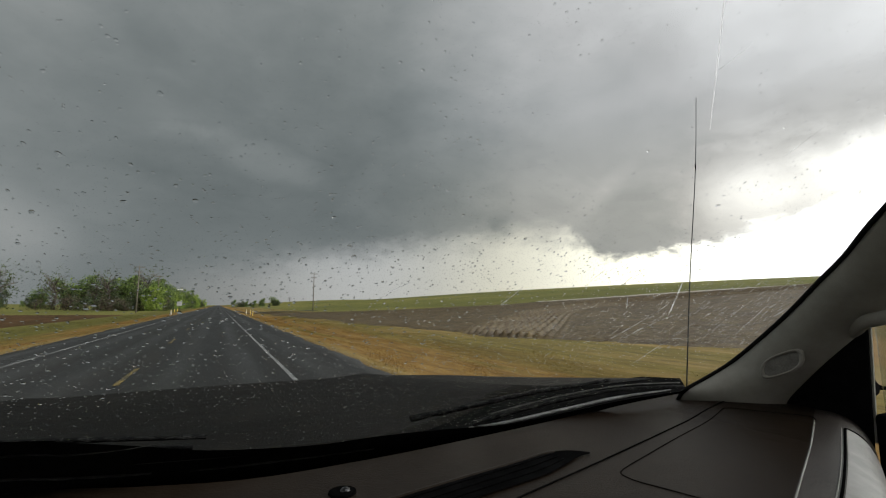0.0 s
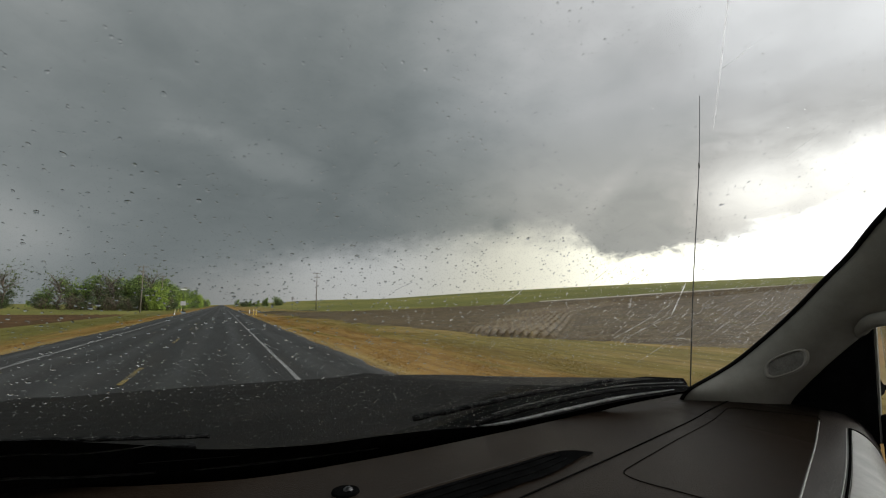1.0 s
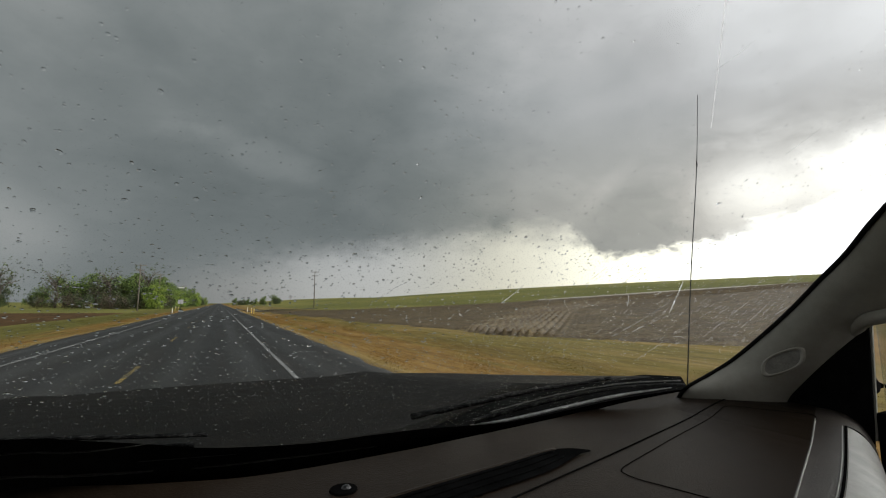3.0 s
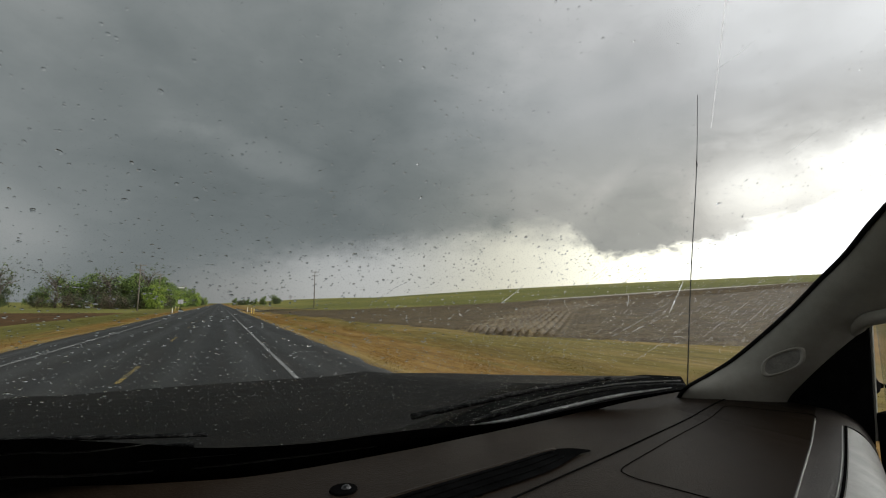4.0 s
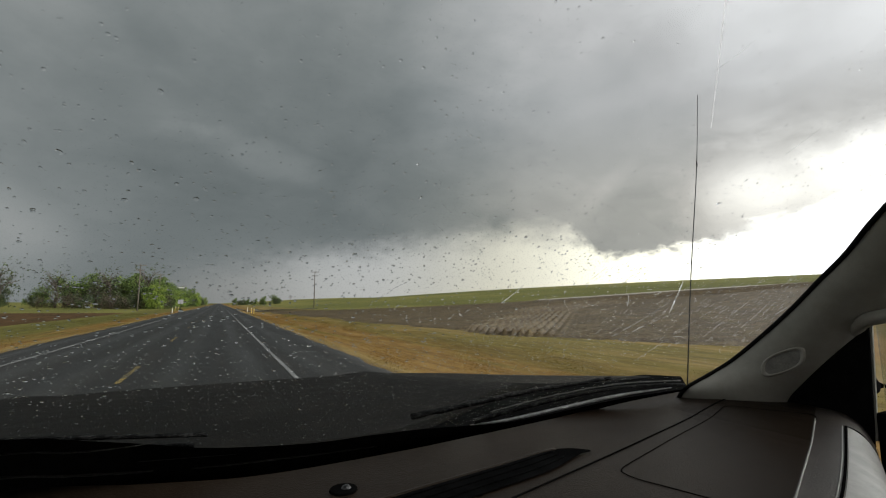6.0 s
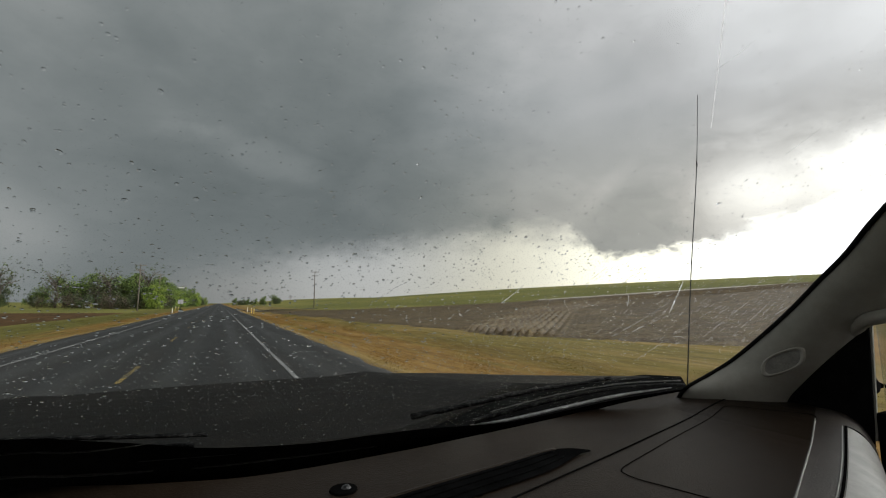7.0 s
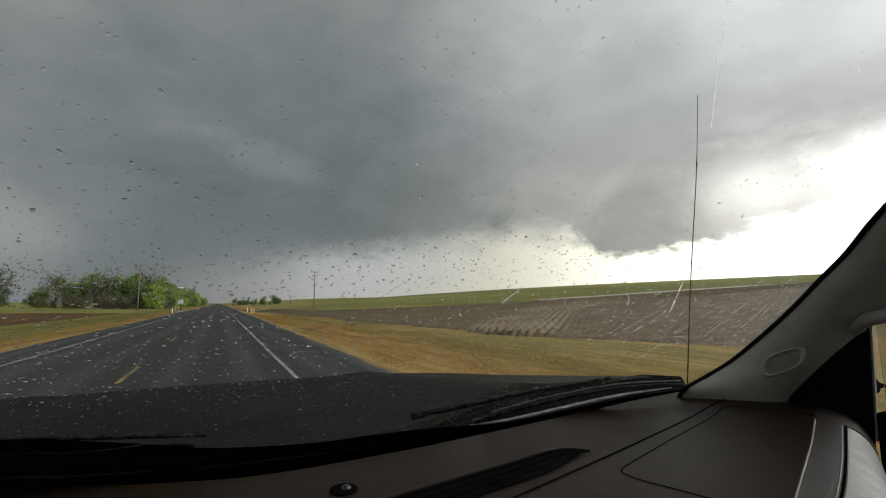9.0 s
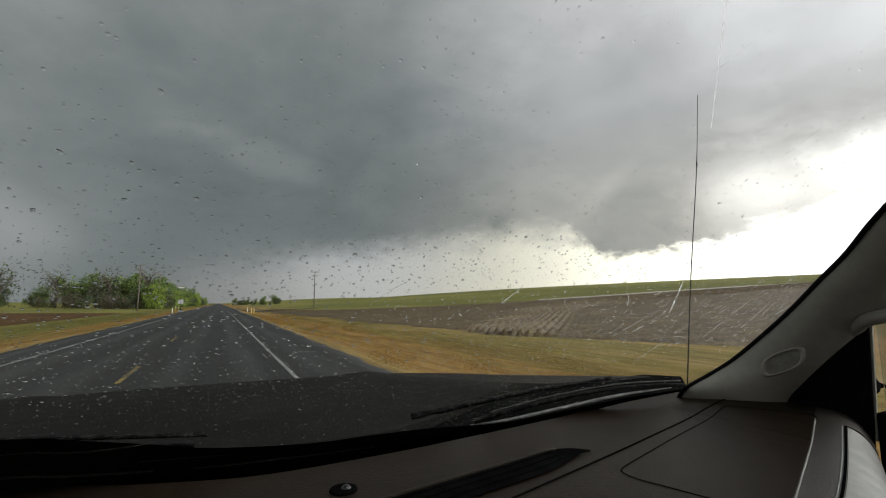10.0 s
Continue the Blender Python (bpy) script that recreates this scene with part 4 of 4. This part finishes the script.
pillar = part("pillar_trim", bm, PILLAR, truck, "grey-brown plastic windshield pillar trim", smooth=True)
bm = bmesh.new()
tube(bm, car([tuple(p + np.array([-0.001, 0.001, 0.001])) for p in inner]), 0.0036, 10)
part("glass_gasket", bm, RUBBER, pillar, "black glass edge", smooth=True)

# small speaker cover on the pillar
tc = Vector((0.807, 0.416, -0.093)) + E3
tn = Vector((-0.93, -0.33, 0.16)).normalized()
tu = (Vector((0, -0.88, 0.46)) - tn * tn.dot(Vector((0, -0.88, 0.46)))).normalized()
tv = tn.cross(tu).normalized()
TM = Matrix((tu, tv, tn)).transposed().to_4x4()
TM.translation = tc


def lozenge(r1, r2, n=40, p=2.8):
    return [(math.copysign(abs(math.cos(a)) ** (2 / p), math.cos(a)) * r1, math.copysign(abs(math.sin(a)) ** (2 / p), math.sin(a)) * r2) for a in np.linspace(0, math.tau, n, endpoint=False)]


bm = bmesh.new()
ringp = [(a + 0.55 * b, b) for a, b in lozenge(0.031, 0.0150)]
n = len(ringp)
prof = [(1.06, -0.004), (1.04, 0.003), (0.98, 0.006), (0.88, 0.006), (0.82, 0.002)]
vs = [[bm.verts.new(TM @ Vector((a * s, b * s, z))) for a, b in ringp] for s, z in prof]
for r, s in zip(vs, vs[1:]):
    for k in range(n):
        bm.faces.new((r[k], r[(k + 1) % n], s[(k + 1) % n], s[k]))
cover = part("speaker_cover", bm, PILLAR, pillar, "small oval speaker cover", smooth=True)
bm = bmesh.new()
bm.faces.new([bm.verts.new(TM @ Vector((a * 0.84, b * 0.84, 0.0025))) for a, b in ringp])
part("speaker_grille", bm, SPEAKER, cover, "dark speaker grille")

# grab handle on the pillar
bm = bmesh.new()
tube(bm, car(spline([(0.848, 0.338, -0.046), (0.838, 0.326, -0.030), (0.828, 0.310, -0.022), (0.818, 0.28, -0.014), (0.81, 0.22, 0.010), (0.80, 0.12, 0.06), (0.81, 0.05, 0.12)], 24)), [0.003, 0.006, 0.0085] + [0.0098] * 20 + [0.008], 12)
part("grab_handle", bm, PILLAR, truck, "moulded grab handle on the pillar", smooth=True)

# right door: sail panel, upright, glass and sill
door = new("front_door")
door.parent = truck
bm = bmesh.new()
plate(bm, car([(0.866, 0.53, -0.24), (0.866, 0.3365, -0.24), (0.866, 0.3245, 0.03), (0.866, 0.36, 0.02), (0.866, 0.46, -0.06)]), (0.004, 0, 0))
part("sail_panel", bm, BLACK, door, "black triangular sail panel")
bm = bmesh.new()
plate(bm, car([(0.871, 0.3355, -0.2), (0.871, 0.3325, -0.2), (0.871, 0.3222, 0.02), (0.871, 0.3252, 0.02)]), (0.004, 0, 0))
part("window_upright", bm, PILLAR, door, "grey window channel")
bm = bmesh.new()
plate(bm, car([(0.89, 0.326, -0.16), (0.89, -0.75, -0.16), (0.84, -0.7, 0.28), (0.85, 0.02, 0.22), (0.885, 0.326, 0.05)]), (0.004, 0, 0))
part("window_glass", bm, SIDE_GLASS, door).visible_shadow = False
bm = bmesh.new()
box(bm, (0.868, -0.85, EYE - 1.05), (0.95, 0.332, EYE - 0.158), 0.006)
part("door_panel", bm, BLACK, door, "black door panel below the window")

# right mirror
mirror = new("side_mirror")
mirror.parent = truck
MC = Matrix.Translation(Vector((1.10, 0.375, -0.078)) + E3) @ Euler((radians(3), 0, radians(-24))).to_matrix().to_4x4()
bm = bmesh.new()
box(bm, (-0.10, -0.02, -0.075), (0.13, 0.07, 0.085), 0.03, MC)
part("mirror_housing", bm, BLACK, mirror, "black mirror housing", smooth=True)
bm = bmesh.new()
pl = [(a, -0.024, b) for a, b in lozenge(0.095, 0.068, 32, 5)]
plate(bm, [MC @ Vector((a + 0.012, y, b + 0.005)) for a, y, b in pl], MC.to_3x3() @ Vector((0, 0.003, 0)))
part("mirror_glass", bm, MIRROR, mirror, "wet mirror glass")
bm = bmesh.new()
tube(bm, car([(0.89, 0.40, -0.17), (0.95, 0.405, -0.165), (1.03, 0.40, -0.14)]), [0.022, 0.02, 0.02], 10)
part("mirror_arm", bm, BLACK, mirror, smooth=True)

# hood and fenders
rows = []
for v in np.linspace(0, 1, 30):
    y = 0.72 + v * 1.22
    r = []
    for s in np.linspace(-1, 1, 41):
        x = s * (0.95 - 0.05 * v)
        yy = y - 0.30 * v * abs(s) ** 3
        z = -0.215 - 0.065 * v - 0.05 * max(0, v - 0.8) ** 2 * 20 - 0.03 * max(0, abs(s) - 0.93) * 14
        z += 0.055 * float(smooth01((x - 0.25) / 0.3)) * (1 - v) ** 1.3
        z += 0.010 * math.exp(-((abs(s) - 0.55) / 0.06) ** 2)
        r.append((x, yy, z))
    rows.append(car(r))
bm = bmesh.new()
loft(bm, rows, (0, 0, -0.02))
hood = part("hood", bm, HOOD, truck, "dark wet hood with fine rain drops", smooth=True)
bm = bmesh.new()
loft(bm, [car([(x, 0.60 + 0.03 * math.cos(x), -0.25), (x, 0.68, -0.215 + 0.055 * float(smooth01((x - 0.25) / 0.3))), (x, 0.78, -0.225 + 0.055 * float(smooth01((x - 0.25) / 0.3)))]) for x in np.linspace(-0.92, 0.92, 30)], (0, 0, -0.02))
part("cowl_panel", bm, BLACK, truck, "black plastic cowl below the windshield", smooth=True)
# body sides, front and cab shell
bm = bmesh.new()
box(bm, (-0.95, -1.3, EYE - 1.3), (0.95, 1.93, EYE - 1.06), 0.02)
box(bm, (-0.95, 0.72, EYE - 1.1), (-0.90, 1.6, EYE - 0.30), 0.01)
box(bm, (0.90, 0.72, EYE - 1.1), (0.95, 1.6, EYE - 0.30), 0.01)
box(bm, (-0.88, 1.62, EYE - 1.1), (0.88, 1.75, EYE - 0.36), 0.02)
box(bm, (-0.95, -1.25, EYE - 1.1), (-0.90, 0.5, EYE - 0.158), 0.01)
box(bm, (-0.95, -1.3, EYE - 1.1), (0.95, -1.25, EYE - 0.12), 0.01)
box(bm, (0.90, -1.3, EYE - 1.1), (0.95, -0.85, EYE + 0.3), 0.01)
part("body_shell", bm, HOOD, truck, "dark painted body")
bm = bmesh.new()
box(bm, (-0.84, -1.3, EYE + 0.335), (0.84, 0.0, EYE + 0.38), 0.015)
part("headliner", bm, PILLAR, truck, "pale headliner under the roof")
# the rails between the side windows and the roof, unseen, added to block daylight
for sx in (-1, 1):
    bm = bmesh.new()
    plate(bm, car([(sx * 0.852, 0.03, 0.21), (sx * 0.852, -1.25, 0.27), (sx * 0.835, -1.25, 0.37), (sx * 0.835, 0.02, 0.37)]), (sx * 0.02, 0, 0))
    part("roof_rail", bm, PILLAR, truck, "unseen trim rail above the side window")
# the closed rear of the cab, unseen, added to dim the inside: back wall with its window opening, quarter panels, left
# sail panel
bm = bmesh.new()
box(bm, (-0.86, -1.248, EYE - 0.12), (0.86, -1.20, EYE - 0.08), 0.01)
box(bm, (-0.84, -1.248, EYE + 0.262), (0.84, -1.20, EYE + 0.33), 0.01)
box(bm, (-0.85, -1.248, EYE - 0.078), (-0.74, -1.20, EYE + 0.26), 0.01)
box(bm, (0.74, -1.248, EYE - 0.078), (0.85, -1.20, EYE + 0.26), 0.01)
part("cab_back", bm, PILLAR, truck, "unseen cab back wall with a window opening")
bm = bmesh.new()
plate(bm, car([(-0.888, 0.53, -0.24), (-0.888, 0.33, -0.24), (-0.888, 0.33, 0.03), (-0.888, 0.36, 0.02), (-0.888, 0.46, -0.06)]), (0.02, 0, 0))
part("sail_panel", bm, BLACK, truck, "black triangular sail panel")
bm = bmesh.new()
box(bm, (-0.87, -1.32, EYE + 0.382), (0.87, 0.02, EYE + 0.42), 0.018)
part("roof", bm, HOOD, truck, "dark painted roof")
bm = bmesh.new()
tube(bm, car([(-0.86, 0.62, -0.2), (-0.84, 0.45, -0.05), (-0.80, 0.2, 0.17), (-0.76, 0.0, 0.345)]), 0.035, 10)
part("pillar_trim", bm, PILLAR, truck, smooth=True)
for wx in (-0.83, 0.83):
    for wy in (-1.0, 1.25):
        bm = bmesh.new()
        tube(bm, [(wx - 0.12, wy, 0.39), (wx - 0.1, wy, 0.39), (wx + 0.1, wy, 0.39), (wx + 0.12, wy, 0.39)], [0.33, 0.39, 0.39, 0.33], 28)
        part("wheel", bm, RUBBER, truck, smooth=False)


# wipers at rest
def on_glass(x, y, lift):
    return Vector((x, y, glass_z(y))) + E3 + N_GLASS * lift


wiper = new("wiper")
wiper.parent = truck
bm = bmesh.new()
pts = spline([(0.354, 0.607, 0), (0.404, 0.592, 0), (0.499, 0.574, 0), (0.614, 0.565, 0), (0.734, 0.571, 0), (0.797, 0.577, 0)], 30)
tube(bm, [on_glass(p[0], p[1], 0.010) for p in pts], [0.0068 - 0.00012 * k + 0.0004 * math.sin(k * 2.3) for k in range(30)], 8, 0.6)
part("wiper_blade", bm, WET_RUBBER, wiper, "black wiper blade at rest", smooth=True)
bm = bmesh.new()
tube(bm, [on_glass(p[0], p[1] - 0.006, 0.013) for p in pts[3:28]], [0.0016 + 0.0004 * math.sin(k * 1.9) for k in range(25)], 6, 0.6)
part("blade_spine", bm, WET_ARM, wiper, "wet grey spine of the blade", smooth=True)
bm = bmesh.new()
arm = spline([(0.24, 0.576, 0), (0.343, 0.560, 0), (0.423, 0.548, 0), (0.506, 0.543, 0), (0.567, 0.538, 0)], 40)
tube(bm, [on_glass(p[0], p[1] + 0.0008 * math.sin(k * 2.1) + 0.0006 * math.sin(k * 5.3), 0.010) for k, p in enumerate(arm)], [0.0078 - 0.00008 * k + 0.0009 * math.sin(k * 1.7) for k in range(40)], 8, 0.5)
part("wiper_arm", bm, WET_RUBBER, wiper, "wet black metal wiper arm", smooth=True)
# cowl edge strip, coloured pale where it reflects the sky
bm = bmesh.new()
edge_pts = spline([(0.347, 0.607, 0), (0.413, 0.6065, 0), (0.515, 0.593, 0), (0.628, 0.5785, 0), (0.7535, 0.575, 0)], 30)
tube(bm, [on_glass(p[0], p[1], 0.0055) for p in edge_pts], [0.0014 + 0.0040 * math.sin(math.pi * min(1, (k + 1) / 14) / 2) * (1 if k < 22 else (30 - k) / 9) + 0.0003 * math.sin(k * 2.9) for k in range(30)], 8, 0.35)
part("cowl_edge", bm, COWL, truck, "wet cowl edge below the wiper, reflected light painted grey", smooth=True)
wiper2 = new("wiper")
wiper2.parent = truck
bm = bmesh.new()
pts = spline([(-0.72, 0.508, 0), (-0.45, 0.522, 0), (-0.20, 0.538, 0), (-0.005, 0.565, 0)], 60)
tube(bm, [on_glass(p[0], p[1] - 0.004 + 0.0004 * math.sin(k * 3.1), 0.008) for k, p in enumerate(pts)], [0.0056 + 0.0004 * math.sin(k * 2.7) for k in range(60)], 6, 0.4)
tube(bm, [on_glass(p[0] - 0.012, p[1] + 0.009 + 0.0004 * math.sin(k * 2.2), 0.006) for k, p in enumerate(pts)], [0.0080 + 0.0005 * math.sin(k * 1.9) for k in range(60)], 6, 0.35)
part("wiper_blade", bm, WET_RUBBER, wiper2, "black wiper blade at rest", smooth=True)
# added strips imitating the faint grey gleam in the black border; no real part
for ends, r in ((((-0.30, 0.55), (-0.166, 0.541), (-0.12, 0.549), (-0.086, 0.551), (-0.048, 0.549)), 0.0020), (((-0.30, 0.565), (-0.174, 0.574), (-0.131, 0.584), (-0.081, 0.593), (-0.055, 0.597)), 0.0036), (((-0.069, 0.577), (-0.039, 0.580), (0.027, 0.587)), 0.0007), (((-0.018, 0.603), (0.029, 0.6065), (0.066, 0.608), (0.121, 0.6105), (0.20, 0.612)), 0.0030)):
    bm = bmesh.new()
    pts = spline([(x, y, 0) for x, y in ends], 24)
    tube(bm, [on_glass(p[0], p[1], -0.0028) for p in pts], [r * (0.25 + 0.75 * math.sin(math.pi * (k + 0.5) / 24) ** 0.5) * (1 + 0.25 * math.sin(k * 2.3)) for k in range(24)], 6, 0.3)
    part("border_gleam_strip", bm, BORDER_GLEAM, truck, "added grey strip for a faint gleam at the glass foot", smooth=True)
# whip antenna on the fender
antenna = new("antenna")
antenna.parent = truck
bm = bmesh.new()
tube(bm, car([(0.93, 0.675, -0.25), (0.93, 0.675, -0.215), (0.93, 0.675, -0.19)]), [0.022, 0.018, 0.006], 12)
part("antenna_base", bm, BLACK, antenna, smooth=True)
bm = bmesh.new()
mast = spline([(0.93, 0.675, -0.2), (0.934, 0.652, 0.046), (0.938, 0.623, 0.297), (0.94, 0.61, 0.466)], 20)
tube(bm, car([tuple(p) for p in mast]), np.linspace(0.0014, 0.0007, 20).tolist(), 6)
part("mast", bm, STEEL, antenna, "thin dark whip mast", smooth=True)
bm = bmesh.new()
tube(bm, car([tuple(mast[13] - np.array([0, 0, 0.006])), tuple(mast[13]), tuple(mast[13] + np.array([0, 0, 0.006]))]), [0.0012, 0.0018, 0.0012], 8)
part("mast_joint", bm, BLACK, antenna, smooth=True)


# rain drops on the outer face of the glass
NG, UG = np.array(N_GLASS), np.array(UP_GLASS)


def drops(n, seed, low=0.10, high=0.62, size=1.0, label="clear rain drops clinging to the windshield", x0=-0.30, x1=0.84):
    g = np.random.default_rng(seed)
    x, y = g.uniform(x0, x1, n * 4), g.uniform(low, high, n * 4)
    # thickest over the lower half, thin near the top and towards the pillar
    keep = 0.24 + 0.76 * smooth01((y - 0.25) / 0.12) * (1 - 0.72 * smooth01((x - 0.42) / 0.2))
    keep = keep * (1 - 0.5 * smooth01((y - 0.49) / 0.07))
    ok = g.random(n * 4) < keep
    x, y = x[ok][:n], y[ok][:n]
    n = len(x)
    r = (0.00055 + 0.00095 * g.random(n) ** 2.0 + 0.0011 * g.random(n) * (g.random(n) < 0.06)) * (0.7 + 0.6 * y) * (1 - 0.38 * smooth01((y - 0.42) / 0.12)) * size * 0.84
    wide = g.uniform(0.85, 1.25, n)
    blown = (x > 0.42) & (g.random(n) < 0.14)
    wide = np.where(blown, wide + 0.9 * g.random(n), wide)
    tilt = np.where(blown, 0.75, g.normal(0, 0.12, n))
    ex = np.array([1.0, 0, 0])
    ax = np.cos(tilt)[:, None] * ex + np.sin(tilt)[:, None] * UG
    ay = -np.sin(tilt)[:, None] * ex + np.cos(tilt)[:, None] * UG
    c = np.stack([x, y, DECK + (BASE_Y - y) * RAKE + EYE], -1) + NG * 0.0054
    sides, prof = 9, [(1.0, 0.0), (1.0, 0.0), (0.85, 0.125), (0.60, 0.272), (0.30, 0.37)]
    a = np.arange(sides) * math.tau / sides
    ph = g.uniform(0, math.tau, n)
    wobble = 1 + 0.10 * np.sin(2 * a[None] + ph[:, None]) + 0.05 * np.sin(3 * a[None] + 2 * ph[:, None])
    rings = []
    for s, h in prof:
        off = ax[:, None] * (np.cos(a)[None] * wobble * (r * wide * s)[:, None])[..., None] + ay[:, None] * (np.sin(a)[None] * wobble * (r * s)[:, None])[..., None]
        rings.append(c[:, None] + off + NG * (r * h)[:, None, None])
    V = np.concatenate(rings + [(c + NG * (r * 0.4)[:, None])[:, None]], 1)
    per = V.shape[1]
    one = []
    for q in range(1, len(prof) - 1):
        for k in range(sides):
            j = (k + 1) % sides
            one.append((q * sides + k, q * sides + j, (q + 1) * sides + j, (q + 1) * sides + k))
    t0 = (len(prof) - 1) * sides
    one += [(t0 + k, t0 + (k + 1) % sides, per - 1) for k in range(sides)]
    one.append(tuple(reversed(range(sides))))
    Fc = [tuple(i + b for i in reversed(f)) for b in range(0, n * per, per) for f in one]
    ob = mesh_ob("rain_drops", V.reshape(-1, 3).tolist(), Fc, WATER, smooth=True)
    return tagged(ob, label, "rain drops", kind="stuff")


drops(9500, 7)
drops(4300, 8, 0.44, 0.61, 0.52, "fine rain mist beads along the glass foot")
drops(2600, 9, 0.535, 0.60, 0.42, "dense spray beads thrown up before the wiper", 0.16, 0.60)


def streaks(n, seed):
    """Thin runs of water blown up and across the glass, and dried smears."""
    g = random.Random(seed)
    bm = bmesh.new()
    runs = [((0.546, 0.412), (0.528, 0.385), (0.510, 0.360), 0.0011), ((0.600, 0.4535), (0.622, 0.4530), (0.638, 0.4580), 0.0009), ((0.265, 0.396), (0.272, 0.386), (0.279, 0.374), 0.0009),
            ((0.455, 0.400), (0.448, 0.392), (0.438, 0.382), 0.0006), ((0.50, 0.447), (0.525, 0.428), (0.558, 0.410), 0.0007), ((0.80, 0.417), (0.808, 0.413), (0.816, 0.402), 0.0011), ((0.137, 0.382), (0.145, 0.377), (0.153, 0.372), 0.0006),
            ((0.4735, 0.4492), (0.5041, 0.4208), (0.5309, 0.3859), 0.0008), ((0.4903, 0.4575), (0.5215, 0.4266), (0.5413, 0.4062), 0.0005), ((0.8432, 0.4354), (0.8434, 0.4264), (0.8457, 0.4187), 0.0012),
            ((0.5717, 0.5021), (0.5966, 0.4602), (0.6292, 0.4095), 0.0004), ((0.6794, 0.4637), (0.6871, 0.4218), (0.6973, 0.3851), 0.0004), ((0.3628, 0.3659), (0.3673, 0.3578), (0.3714, 0.3511), 0.0005),
            ((0.7535, 0.4555), (0.7538, 0.4187), (0.7491, 0.3885), 0.0005), ((0.3245, 0.1944), (0.3330, 0.1857), (0.3427, 0.1725), 0.0003), ((0.4860, 0.2293), (0.4945, 0.2158), (0.5036, 0.2009), 0.0003)]
    for k in range(n):
        x, y = g.uniform(0.36, 0.82) if k % 2 else g.uniform(0.55, 0.84), g.uniform(0.345, 0.475)
        ln = g.uniform(0.002, 0.010)
        d = (0.030 + g.uniform(-0.016, 0.016), -0.070 + g.uniform(-0.014, 0.014))
        k2 = ln / math.hypot(*d)
        runs.append(((x, y), (x + d[0] * k2 * 0.5 + g.uniform(-1, 1) * 0.0006, y + d[1] * k2 * 0.5), (x + d[0] * k2, y + d[1] * k2), g.uniform(0.0002, 0.00045)))
    for a, b, c, w in runs:
        p = spline([(*a, 0), (*b, 0), (*c, 0)], 7)
        tube(bm, [on_glass(q[0], q[1], 0.0056) for q in p], [w * f * 0.75 for f in (0.3, 0.8, 1.0, 0.5, 0.9, 0.6, 0.25)], 5)
    ob = part("water_streaks", bm, STREAK, None, smooth=True)
    return tagged(ob, "pale water streaks blown across the windshield", "water streaks", kind="stuff")


streaks(380, 3)
